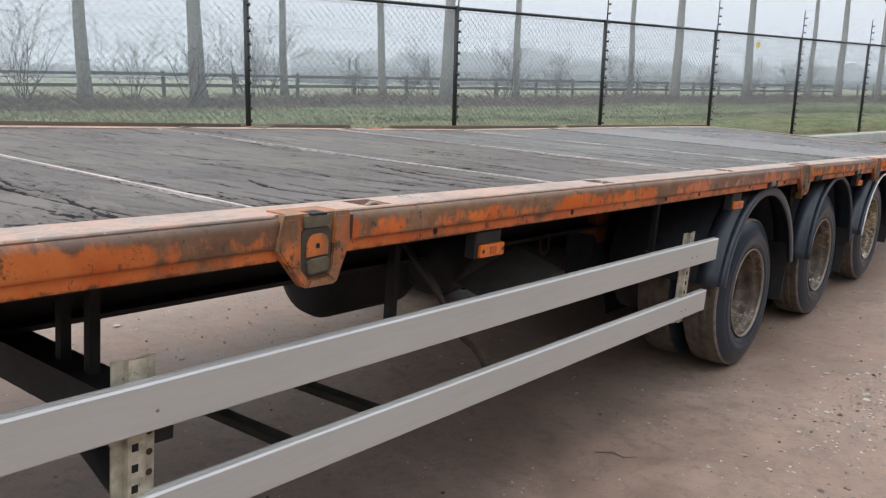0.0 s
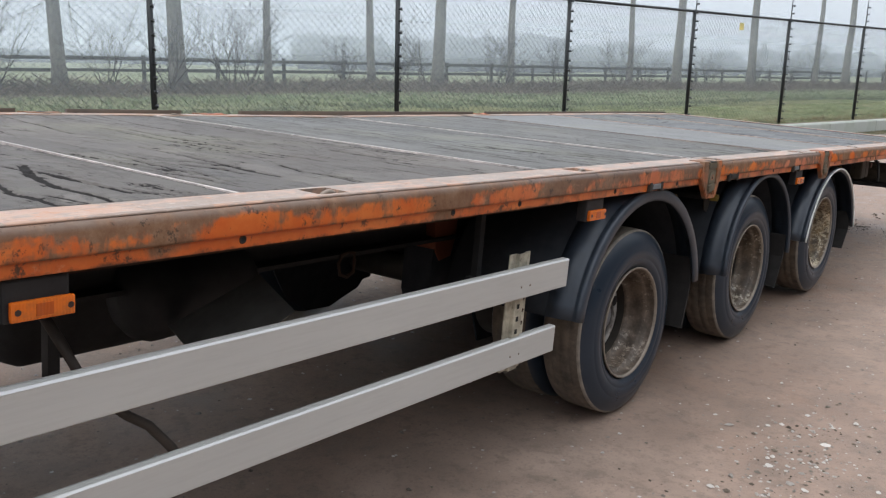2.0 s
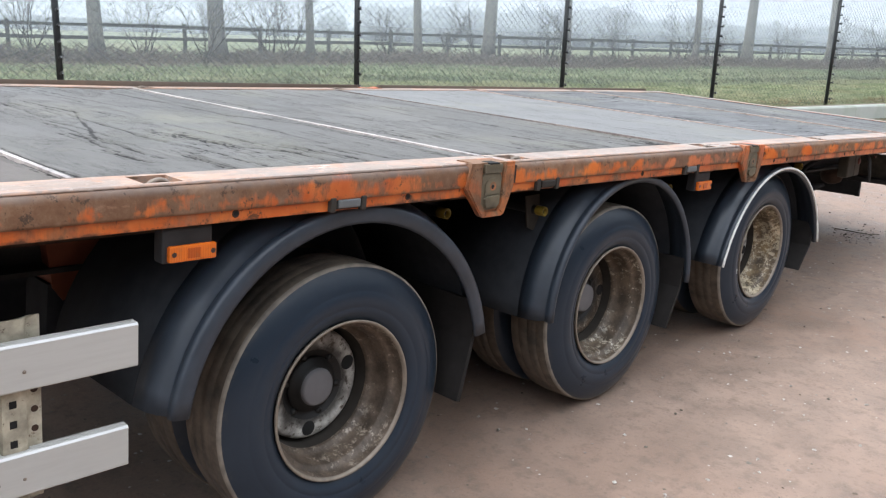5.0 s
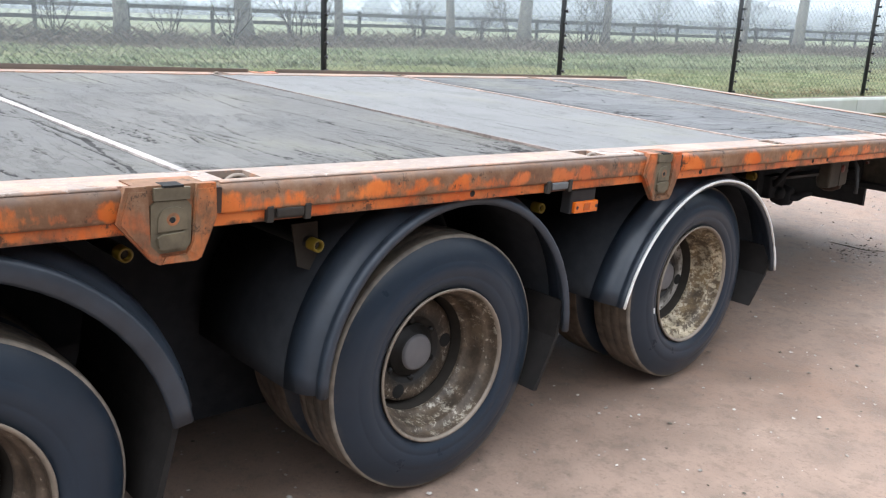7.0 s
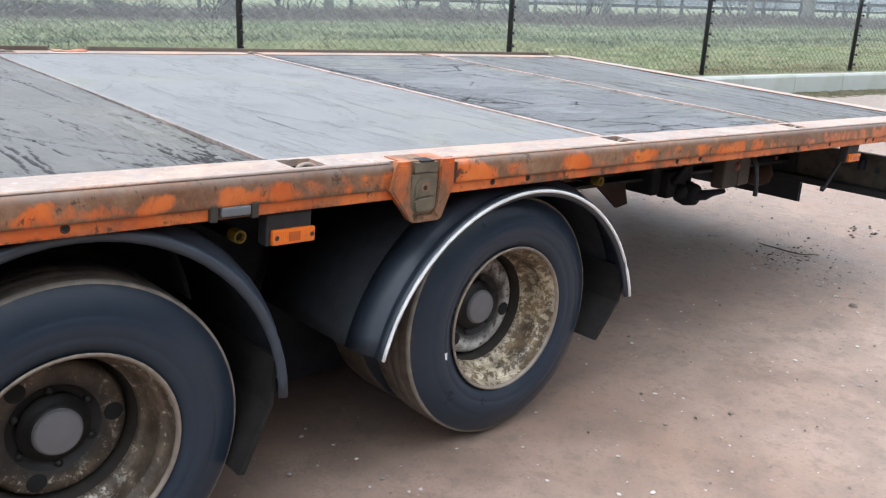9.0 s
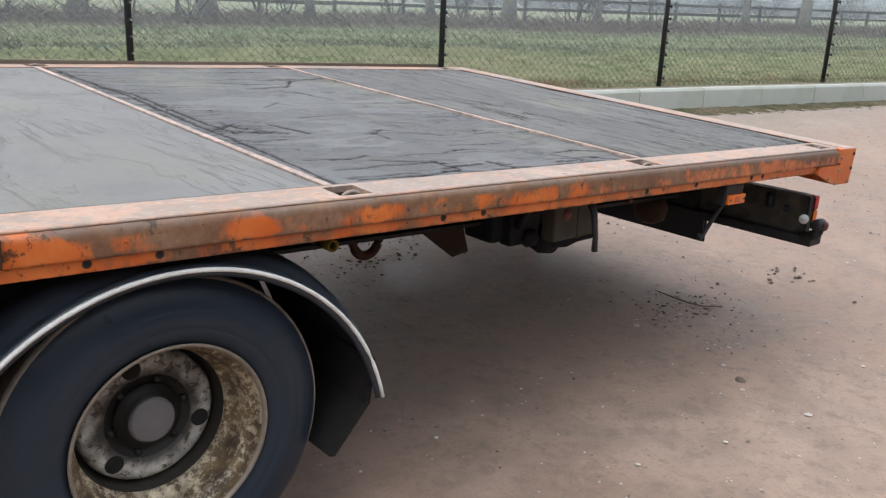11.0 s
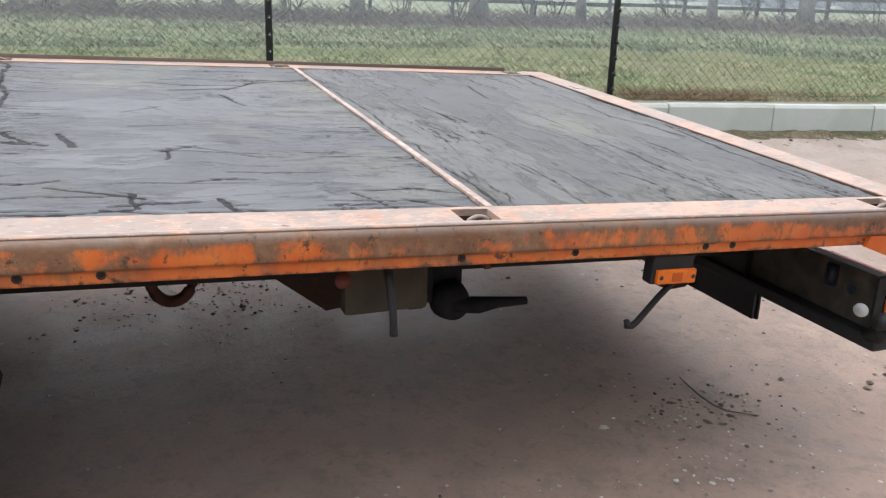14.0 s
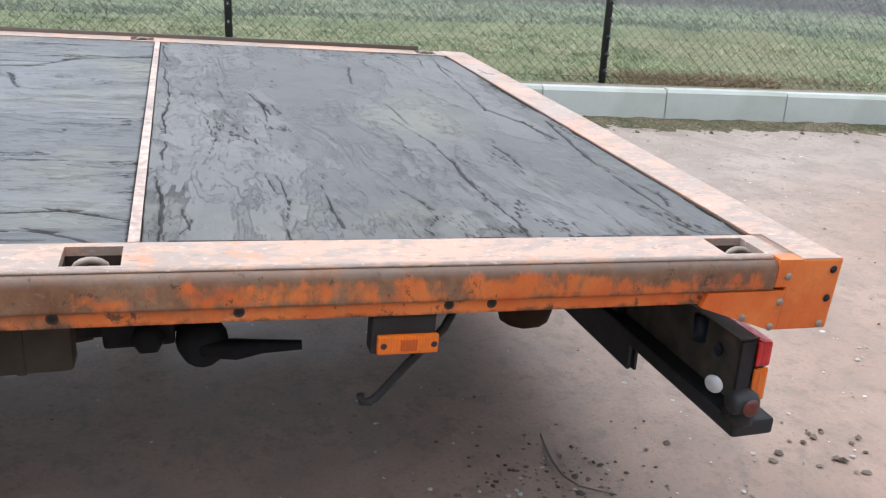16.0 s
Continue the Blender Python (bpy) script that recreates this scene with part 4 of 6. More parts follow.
        part("seam_strip", st, SEAM_DARK if i == 2 else (SEAM if i < 3 else SEAM_PALE), trailer, "scuffed steel strip between deck boards", BODY)


SEAM_DARK = plain("worn_dark_seam_steel", (0.25, 0.20, 0.175), 0.5, 0, 45, 0.9, 0.4)
SEAM_PALE = plain("rubbed_pale_seam_steel", (0.50, 0.44, 0.41), 0.45, 0, 45, 0.8, 0.4)
SEAM = plain("rubbed_pink_seam_steel", (0.46, 0.335, 0.275), 0.45, 0, 45, 0.9, 0.4)


def rail_bar(a, b, far=False):
    """The rounded outer bar of a side rail."""
    pr = [(-0.030, -0.0040), (-0.017, -0.0040), (-0.011, -0.0050), (-0.006, -0.0075), (-0.0025, -0.0115), (-0.0005, -0.0165), (0.0003, -0.0230), (0.0006, -0.034), (0.0009, -0.048), (0.001, -0.0585), (0.0, -0.0630), (-0.003, -0.0654), (-0.010, -0.066), (-0.030, -0.066)]
    if far:
        pr = [(WIDE - p[0], p[1] + 0.022) for p in pr]
    return Mesh().prism(pr, a, b, 'y', None, True)


def build_side(far):
    sgn = "far" if far else "near"
    X = (lambda u: WIDE - u) if far else (lambda u: u)

    def bx(ms, u0, u1, *r, **k):
        a, b = sorted((X(u0), X(u1)))
        return ms.box(a, b, *r, **k)
    # lower web with its strip
    def long_box(u0, u1, w0, w1):
        ms = Mesh()
        vs = (FRONT, -9.0, -5.0, -0.8, -0.146)
        for v in vs:
            ms.v += [(X(u0), v, w0), (X(u1), v, w0), (X(u1), v, w1), (X(u0), v, w1)]
        for i in range(len(vs) - 1):
            for k in range(4):
                q = (4 * i + k, 4 * i + (k + 1) % 4, 4 * i + 4 + (k + 1) % 4, 4 * i + 4 + k)
                ms.f.append(q if far else q[::-1])
        ms.f += [(0, 1, 2, 3), (19, 18, 17, 16)]
        ms.s = [False] * len(ms.f)
        return ms
    web = long_box(-0.035, -0.009, -0.092, -0.058)
    side = part("side_rail", web, BROWNED if far else STRIP, trailer, "rusting orange side rail", BODY)
    part("rail_lip", long_box(-0.125, -0.040, -0.094, -0.086), BROWNED if far else STRIP, side, "", BODY)
    # flange on top, open at each lashing pocket
    top = Mesh()
    ends = sorted(POCKETS)
    v = FRONT
    for p in ends:
        bx(top, -0.138, -0.030, v, p - 0.045, -0.016, 0.0)
        bx(top, -0.138, -0.121, p - 0.045, p + 0.045, -0.016, 0.0)
        bx(top, -0.038, -0.030, p - 0.045, p + 0.045, -0.016, 0.0)
        v = p + 0.045
    bx(top, -0.138, -0.030, v, -0.0965, -0.016, 0.0)
    part("top_flange", top, FLANGE, side, "bleached scuffed orange top flange", BODY)
    # lashing pockets
    for p in ends:
        pk = Mesh()
        bx(pk, -0.124, -0.035, p - 0.048, p + 0.048, -0.075, -0.068)
        bx(pk, -0.126, -0.121, p - 0.048, p + 0.048, -0.068, -0.016)
        bx(pk, -0.038, -0.034, p - 0.048, p + 0.048, -0.068, -0.016)
        bx(pk, -0.121, -0.038, p - 0.0485, p - 0.045, -0.068, -0.016)
        bx(pk, -0.121, -0.038, p + 0.045, p + 0.0485, -0.068, -0.016)
        po = part("lashing_pocket", pk, POCKET, trailer, "rusty lashing pocket", BODY)
        rg = Mesh()
        cu = X(-0.062)
        rg.tube([(cu, p + 0.028 * math.cos(t), -0.024 + 0.024 * math.sin(t)) for t in [2 * math.pi * k / 18 for k in range(18)]], 0.0065, 8, True)
        part("lashing_ring", rg, GALV, po, "worn steel lashing ring", BODY)
    # outer bars between the twist-lock plates
    cuts = sorted(PLATES)
    if far:
        cuts = [-6.82, -5.9, -3.48]
        for v, b in ((FRONT, -9.3), (-9.0, -6.94), (-6.70, -6.09), (-5.70, -3.567), (-3.39, -0.224)):
            part("rub_bar", rail_bar(v, b, far), BROWNED, side, "browned rub bar", BODY)
    else:
        v = FRONT
        for c in cuts + [None]:
            b = (c - 0.098) if c is not None else -0.152
            part("rub_bar", rail_bar(v, b, far), RAIL, side, "grimy orange rub bar", BODY)
            bead = [(-0.0262, -0.0036), (-0.0258, 0.0006), (-0.0242, 0.0022), (-0.0205, 0.0025), (-0.0165, 0.0014), (-0.0148, -0.0012), (-0.0145, -0.0036)]
            part("edge_bead", Mesh().prism(bead, v + 0.004, b - 0.004, 'y', None, True), FLANGE, side, "scuffed pale bead along the rail", BODY)
            v = (c + 0.106) if c is not None else 0
    # twist-lock plates: a dished casting with raised cheeks, an olive lock block and a slot on top
    for c in cuts:
        a, b = c - 0.096, c + 0.09
        pl = Mesh()
        out = [(a, 0.003), (b, 0.003), (b + 0.004, -0.068), (b - 0.028, -0.150), (b - 0.038, -0.156), (a + 0.065, -0.156), (a + 0.052, -0.148), (a - 0.018, -0.066), (a - 0.014, -0.045)]
        x0, x1 = sorted((X(-0.012), X(-0.002)))
        pl.prism(out, x0, x1, 'x')
        bx(pl, -0.075, -0.012, a + 0.02, b - 0.02, -0.05, 0.003)
        rims = []
        for i, (e, tilt) in enumerate((([(a, 0.004), (a + 0.040, 0.004), (a + 0.046, -0.030), (a + 0.050, -0.118), (a + 0.074, -0.140), (a + 0.066, -0.156), (a + 0.052, -0.148), (a - 0.018, -0.066), (a - 0.014, -0.045)], 0),
                                       ([(b - 0.042, 0.004), (b, 0.004), (b + 0.004, -0.068), (b - 0.028, -0.150), (b - 0.038, -0.156), (b - 0.060, -0.140), (b - 0.050, -0.118), (b - 0.046, -0.030)], 0),
                                       ([(a + 0.0745, -0.1405), (b - 0.0605, -0.1405), (b - 0.0385, -0.156), (a + 0.0665, -0.156)], 0))):
            rimp = Mesh()
            q0, q1 = sorted((X(-0.002), X(0.0055)))
            rimp.prism(e, q0, q1, 'x')
            mid = (sum(p for p, _ in e) / len(e), sum(w for _, w in e) / len(e))
            q0, q1 = sorted((X(0.0055), X(0.0085)))
            rimp.prism([(mid[0] + (p - mid[0]) * 0.82, mid[1] + (w - mid[1]) * 0.88) for p, w in e], q0, q1, 'x')
            rims.append(rimp)
        tw = part("twist_lock_plate", pl, PLATE, trailer, "dented grimy orange twist-lock plate", BODY)
        for rimp in rims:
            part("raised_rim", rimp, PLATE, tw, "", BODY)
        bare = c < -8
        bs = Mesh()
        q0, q1 = sorted((X(-0.002), X(0.0045)))
        bs.prism([(c - 0.046, -0.036), (c - 0.036, -0.028), (c + 0.028, -0.028), (c + 0.038, -0.040), (c + 0.038, -0.118), (c + 0.026, -0.132), (c - 0.034, -0.134), (c - 0.046, -0.118)], q0, q1, 'x')
        part("lock_block", bs, OLIVE if bare else PLATE_DARK, tw, "oily dark lock block" if bare else "olive-brown worn lock block", BODY)
        q0, q1 = sorted((X(0.0045), X(0.0085)))
        fc = Mesh().prism([(c - 0.033, -0.089), (c - 0.032, -0.060), (c - 0.025, -0.047), (c - 0.014, -0.041), (c + 0.008, -0.040), (c + 0.020, -0.045), (c + 0.027, -0.057), (c + 0.028, -0.086)], q0, q1, 'x')
        part("lock_face", fc, PLATE if bare else PLATE_DARK, tw, "orange rounded lock face" if bare else "", BODY)
        q0, q1 = sorted((X(0.0045), X(0.0135)))
        ft = Mesh().prism([(c - 0.034, -0.100), (c - 0.022, -0.094), (c + 0.022, -0.091), (c + 0.028, -0.096), (c + 0.027, -0.117), (c + 0.020, -0.121), (c - 0.024, -0.125), (c - 0.031, -0.121)], q0, q1, 'x')
        part("lock_foot", ft, PLATE_DARK, tw, "", BODY)
        tp = Mesh()
        bx(tp, -0.012, 0.007, c - 0.040, c + 0.034, -0.026, -0.001)
        part("lock_head", tp, PLATE_DARK, tw, "", BODY)
        sl = Mesh()
        bx(sl, -0.030, 0.0074, c - 0.022, c + 0.020, -0.0008, 0.0036)
        part("top_slot", sl, HOLE, tw, "dark slot", BODY)
        if not far:
            h = Mesh().lathe([(0.0087, 0.0), (0.0090, 0.0065)], 12, Matrix.Translation((0, c - 0.004, -0.066)))
            part("lock_hole", h, HOLE, tw, "", BODY)
            rgo = Mesh().lathe([(0.0088, 0.0068), (0.0092, 0.0105), (0.0086, 0.0135)], 14, Matrix.Translation((0, c - 0.002, -0.064)))
            part("worn_ring", rgo, PLATE, tw, "bare orange ring", BODY)
            nt = Mesh().box(-0.02, 0.002, c + 0.091, c + 0.105, -0.062, -0.008)
            part("dark_gap", nt, RUST, tw, "", BODY)
    if far:
        return
    # bolt holes in the strip
    for v in (-0.74, -0.82, -1.18, -1.46, -2.18, -2.32, -3.06, -3.2, -4.32, -5.48, -6.0, -6.6, -6.92, -7.62, -8.3):
        h = Mesh().lathe([(-0.0088, 0.0095), (-0.0080, 0.0090), (-0.0078, 0.0062), (-0.0086, 0.0055)], 14, Matrix.Translation((0, v, -0.075)))
        part("bolt_collar", h, RUST, side, "rusted bolt hole", BODY)
        part("bolt_hole", Mesh().lathe([(-0.0086, 0.0), (-0.0085, 0.0056)], 12, Matrix.Translation((0, v, -0.075))), HOLE, side, "", BODY)
    # little lamps let into the strip
    for v, mt in ((-3.973, CLEARISH), (-4.885, DIRTY), (-5.685, CLEARISH)):
        lm = Mesh().box(-0.03, -0.004, v - 0.050, v + 0.050, -0.090, -0.060, None, 0.004)
        lo = part("strip_lamp", lm, DIRTY, trailer, "small grimy clearance lamp", BODY)
        part("lens", Mesh().box(-0.006, 0.004, v - 0.036, v + 0.034, -0.085, -0.064, None, 0.004), mt, lo, "", BODY)
        for e in (-0.052, 0.044):
            part("end_clamp", Mesh().box(-0.02, 0.005, v + e - 0.008, v + e + 0.008, -0.094, -0.058, None, 0.003), DIRTY, lo, "", BODY)


BROWNED = plain("browned_old_paint", (0.085, 0.055, 0.036), 0.7, 0, 10, 0.5, 0.3)
PLATE_DARK = plain("worn_lock_casting", (0.150, 0.122, 0.078), 0.7, 0, 22, 0.7, 0.4)
GALV = plain("worn_galvanised_ring", (0.24, 0.19, 0.15), 0.5, 0.3, 40, 0.3)


def side_marker(v, name="side_marker_lamp"):
    hs = Mesh().box(-0.06, -0.022, v - 0.066, v + 0.052, -0.174, -0.096, None, 0.006)
    o = part(name, hs, BLACK, trailer, "amber side marker lamp in a black housing", BODY)
    part("lens", Mesh().box(-0.023, -0.010, v - 0.056, v + 0.056, -0.170, -0.134, None, 0.004), AMBER, o, "ribbed amber lens", BODY)
    part("lens_centre", Mesh().box(-0.0105, -0.0088, v - 0.014, v + 0.016, -0.163, -0.141, None, 0.0006), AMBER_DARK, o, "darker amber reflector square", BODY)
    for k in (-0.045, 0.047):
        part("screw", Mesh().lathe([(-0.0095, 0.0), (-0.0092, 0.006)], 10, Matrix.Translation((0, v + k, -0.152))), RUST, o, "", BODY)


def build_rear():
    r = Mesh()
    r.box(WIDE, 0.0, -0.1235, 0.0, -0.154, 0.0, None, 0.004)
    rc = part("rear_crossmember", r, REARPAINT, trailer, "bright orange rear crossmember", BODY)
    e = Mesh()
    e.prism([(-0.146, -0.0665), (-0.124, -0.0665), (-0.124, -0.152), (-0.150, -0.149), (-0.31, -0.096), (-0.30, -0.0665)], -0.012, 0.0015, 'x')
    part("corner_gusset", e, REARPAINT, rc, "", BODY)
    tp = Mesh().box(-0.030, 0.0005, -0.150, -0.0968, -0.058, 0.0006)
    part("corner_cap", tp, REARPAINT, rc, "", BODY)
    for v, w in ((-0.125, -0.035), (-0.02, -0.022), (-0.018, -0.085), (-0.13, -0.09), (-0.21, -0.122), (-0.14, -0.145), (-0.02, -0.142)):
        bl = Mesh().lathe([(0.0042, 0.0), (0.0040, 0.0055), (0.0008, 0.0085)], 10, Matrix.Translation((0.001, v, w)))
        part("bolt", bl, HOLE if w > -0.087 and v < -0.01 and w != -0.035 else GALV, rc, "", BODY)
    jt = Mesh().box(WIDE + 0.12, -0.1385, -0.1305, -0.1237, -0.02, -0.0012)
    part("joint_filler", jt, DIRTY, rc, "dark joint", BODY)
    tf = Mesh().box(WIDE + 0.02, -0.1385, -0.1236, -0.001, 0.0003, 0.0014)
    tf.box(-0.1385, -0.002, -0.0960, -0.001, 0.0003, 0.0014)
    part("top_plate", tf, FLANGE, rc, "bleached orange top plate", BODY)


REARPAINT = rail_paint("brighter_orange_enamel", 0.60, 0.72, 0.0, 0.8)


def build_under():
    # main beams
    for x in (-0.75, -1.80):
        b = Mesh()
        b.prism([(x - 0.065, -0.098), (x + 0.065, -0.098), (x + 0.065, -0.11), (x + 0.006, -0.114), (x + 0.006, -0.352), (x + 0.065, -0.356), (x + 0.065, -0.37), (x - 0.065, -0.37),
                 (x - 0.065, -0.356), (x - 0.006, -0.352), (x - 0.006, -0.114), (x - 0.065, -0.11)], FRONT, -0.10, 'y')
        part("main_beam", b, BLACK, trailer, "black steel main beam", BODY)
    for v in [FRONT + 0.1 + 0.62 * k for k in range(20)]:
        c = Mesh().box(WIDE + 0.22, -0.22, v - 0.03, v + 0.03, -0.15, -0.028)
        part("cross_beam", c, BLACK, trailer, "", BODY)
    bl = Mesh().box(WIDE + 0.13, -0.13, FRONT, -0.15, -0.062, -0.05)
    part("under_lining", bl, BLACK, trailer, "", BODY)
    # added black sheets: block daylight and stand for deep shade between the wheels
    sw = Mesh().prism([(-5.95, -0.12), (-2.80, -0.12), (-2.80, -0.96), (-5.50, -0.96), (-5.60, -0.70), (-5.95, -0.42)], -0.905, -0.895, 'x')
    sw.box(-0.672, -0.664, -5.30, -2.80, -0.90, -0.12)
    part("spray_wall", sw, SOOT, trailer, "black sheets added for the deep shade behind the wheels", BODY)
    # added ragged black sheet in place of the dark mass at the far wheels
    fs = Mesh().prism([(-6.174, -0.12), (-2.80, -0.12), (-2.80, -0.90), (-5.05, -0.90), (-5.20, -0.74), (-5.47, -0.755), (-5.50, -0.79), (-5.55, -0.795), (-5.585, -0.835), (-5.70, -0.875), (-5.78, -0.905), (-5.93, -0.90), (-6.07, -0.82), (-6.15, -0.68), (-6.174, -0.50)], -1.645, -1.637, 'x')
    part("spray_wall", fs, SOOT, trailer, "ragged black sheet added for the shade at the far wheels", BODY)
    lr = Mesh().tube([(-0.682, -6.645, 0.775), (-0.682, -6.675, 0.765), (-0.690, -6.684, 0.735), (-0.690, -6.678, 0.695), (-0.690, -6.645, 0.682), (-0.690, -6.612, 0.695), (-0.690, -6.606, 0.735), (-0.682, -6.615, 0.765), (-0.682, -6.645, 0.775)], 0.007, 8)
    part("lashing_ring", lr, RUST, trailer, "dull red lashing ring on the beam", None)
    # brace line behind the rail
    br = Mesh().box(-0.30, -0.25, FRONT, -0.4, -0.165, -0.10)
    part("inner_channel", br, RUST, trailer, "", BODY)
    # side-guard arms
    for v in (-9.03, -6.47):
        front = v < -8
        ga = part("guard_arm", Mesh().box(-0.86, -0.10, v - 0.045, v + 0.045, -0.455, -0.365) if front else Mesh().box(-0.26, -0.087, v - 0.03, v + 0.03, -0.40, -0.365), BLACK, trailer, "black guard support arm", BODY)
        for x in ((-0.84, -0.45, -0.33) if front else (-0.24,)):
            part("arm_post", Mesh().box(x - 0.012, x + 0.012, v - 0.012, v + 0.012, -0.37, -0.10), BLACK, ga, "", BODY)
        if front:
            part("curved_stay", Mesh().tube([(-0.42, v, -0.45), (-0.36, v + 0.01, -0.54), (-0.22, v + 0.02, -0.62), (-0.10, v + 0.02, -0.64)], 0.028, 8), BLACK, ga, "", BODY)
    # post, hose, tanks
    p = Mesh().box(-0.67, -0.635, -7.725, -7.695, -0.60, -0.12)
    part("hanger_post", p, BLACK, trailer, "", BODY)
    hs = Mesh().tube([(-0.50, -7.86, 0.95), (-0.37, -7.83, 0.80), (-0.33, -7.80, 0.70), (-0.345, -7.70, 0.60), (-0.34, -7.65, 0.56), (-0.328, -7.60, 0.49), (-0.335, -7.575, 0.45)], 0.0125, 10)
    part("air_hose", hs, HOSE, trailer, "loose grey-brown air hose", None)
    tk = Mesh().lathe([(0.0, 0.0), (0.02, 0.12), (0.05, 0.18), (0.09, 0.2), (0.50, 0.2), (0.54, 0.18), (0.57, 0.12), (0.59, 0.0)], 32,
                      Matrix.Translation((-1.19, -7.66, -0.485)) @ Matrix.Rotation(radians(90), 4, 'Z'))
    part("air_tank", tk, BLACK, trailer, "black air tank", BODY)
    sl = Mesh()
    sl.add([(-0.60, -7.42, 0.70), (-0.475, -7.20, 0.832), (-0.225, -7.285, 0.795), (-0.30, -7.50, 0.66), (-0.604, -7.416, 0.696), (-0.479, -7.196, 0.828), (-0.229, -7.281, 0.791), (-0.304, -7.496, 0.656)],
           [(0, 1, 2, 3), (7, 6, 5, 4), (0, 4, 5, 1), (1, 5, 6, 2), (2, 6, 7, 3), (3, 7, 4, 0)])
    part("splash_plate", sl, SPLASH, trailer, "slanted dusty splash plate", None)
    hb = Mesh().lathe([(0.0, 0.0), (0.01, 0.08), (0.04, 0.115), (0.08, 0.13), (0.36, 0.13), (0.40, 0.115), (0.43, 0.08), (0.44, 0.0)], 28, Matrix.Translation((-0.72, -7.50, 0.76)) @ Matrix.Rotation(radians(90), 4, 'Z'))
    far = Mesh().lathe([(0.0, 0.0), (0.02, 0.12), (0.06, 0.19), (0.10, 0.20), (0.50, 0.20), (0.54, 0.19), (0.58, 0.12), (0.60, 0.0)], 28, Matrix.Translation((-1.45, -7.02, 0.78)) @ Matrix.Rotation(radians(90), 4, 'Z'))
    part("air_tank", far, BLACK, trailer, "black air tank under the middle of the bed", None)
    part("air_tank", hb, BLACK, trailer, "smaller black air tank", None)
    for y in (-8.13, -8.46):
        cb = part("cross_strut", Mesh().box(-0.86, -0.335, y - 0.022, y + 0.022, 0.455, 0.482, None, 0.004), DIRTY, trailer, "dirt-brown cross strut under the bed", None)
        part("strut_link", Mesh().tube([(-0.36, y, 0.468), (-0.20, y, 0.520), (-0.088, y, 0.570)], 0.012, 8), BLACK, cb, "", None)


def build_axles():
    wheels_y = (-5.617, -4.314, -3.018)
    heights = (0.410, 0.411, 0.415)
    ty = [(-0.014, 0.226), (-0.006, 0.234), (0.003, 0.250), (0.0085, 0.266), (0.0075, 0.268), (0.0092, 0.271), (0.011, 0.290), (0.0085, 0.310), (0.0068, 0.3125), (0.0066, 0.3155), (0.001, 0.334), (-0.008, 0.354), (-0.0165, 0.370), (-0.0225, 0.3775)]
    tyre_side = Mesh().lathe(ty + [], 72)
    tyre_side.lathe([(-0.205 - (x + 0.0), r) for x, r in ty], 72)
    tyre_side.lathe([(-0.014, 0.226), (-0.191, 0.226)], 72)
    grooves = [(-0.0225, 0.3775), (-0.0245, 0.3800), (-0.028, 0.3815), (-0.060, 0.3845), (-0.062, 0.3836), (-0.066, 0.3836), (-0.068, 0.3850), (-0.100, 0.3852), (-0.102, 0.3842), (-0.105, 0.3842), (-0.107, 0.3852), (-0.140, 0.3850), (-0.142, 0.3838), (-0.146, 0.3838), (-0.148, 0.3845), (-0.177, 0.3815), (-0.1805, 0.3800), (-0.1825, 0.3775)]
    worn = Mesh().lathe([(-0.0195, 0.3745), (-0.0212, 0.3785), (-0.0240, 0.3812), (-0.0300, 0.3824)], 72)
    tread = Mesh().lathe(grooves, 72)
    lip = Mesh().lathe([(-0.010, 0.226), (0.0, 0.2315), (0.0035, 0.2295), (0.0035, 0.2265), (0.0005, 0.2225), (-0.006, 0.2205)], 64)
    rim = Mesh().lathe([(-0.006, 0.2205), (-0.020, 0.2185), (-0.034, 0.2165), (-0.039, 0.211), (-0.044, 0.2035), (-0.050, 0.2015), (-0.078, 0.1995), (-0.098, 0.1965), (-0.108, 0.1915), (-0.114, 0.1845), (-0.118, 0.1815), (-0.126, 0.1805)], 64)
    # deep part of the rim in a dark colour that stands for its shade
    well = Mesh().lathe([(-0.126, 0.1805), (-0.150, 0.1785), (-0.178, 0.1765), (-0.190, 0.172), (-0.194, 0.160)], 64).data("rim_well", DIRTY)
    disc = Mesh().lathe([(-0.189, 0.1655), (-0.166, 0.1650), (-0.155, 0.1625), (-0.149, 0.1570), (-0.1460, 0.149), (-0.1455, 0.140), (-0.1455, 0.112), (-0.149, 0.104)], 64)
    centre = Mesh().lathe([(-0.148, 0.104), (-0.153, 0.098), (-0.160, 0.090), (-0.162, 0.0)], 48)
    hub = Mesh().lathe([(-0.158, 0.082), (-0.148, 0.080), (-0.145, 0.066), (-0.132, 0.062), (-0.128, 0.056)], 40)
    cap = Mesh().lathe([(-0.128, 0.056), (-0.121, 0.053), (-0.118, 0.047), (-0.118, 0.0)], 40)
    holes = Mesh()
    studs = Mesh()
    holes.lathe([(-0.1448, 0.0), (-0.1442, 0.0205), (-0.1455, 0.0225)], 20, Matrix.Translation((0, 0.131, 0)))
    studs.lathe([(-0.158, 0.010), (-0.148, 0.009), (-0.147, 0.0)], 6, Matrix.Translation((0, 0.092, 0)))
    inner = Mesh().lathe([(-0.010, 0.226), (-0.03, 0.21), (-0.1, 0.2), (-0.102, 0.0)], 40)
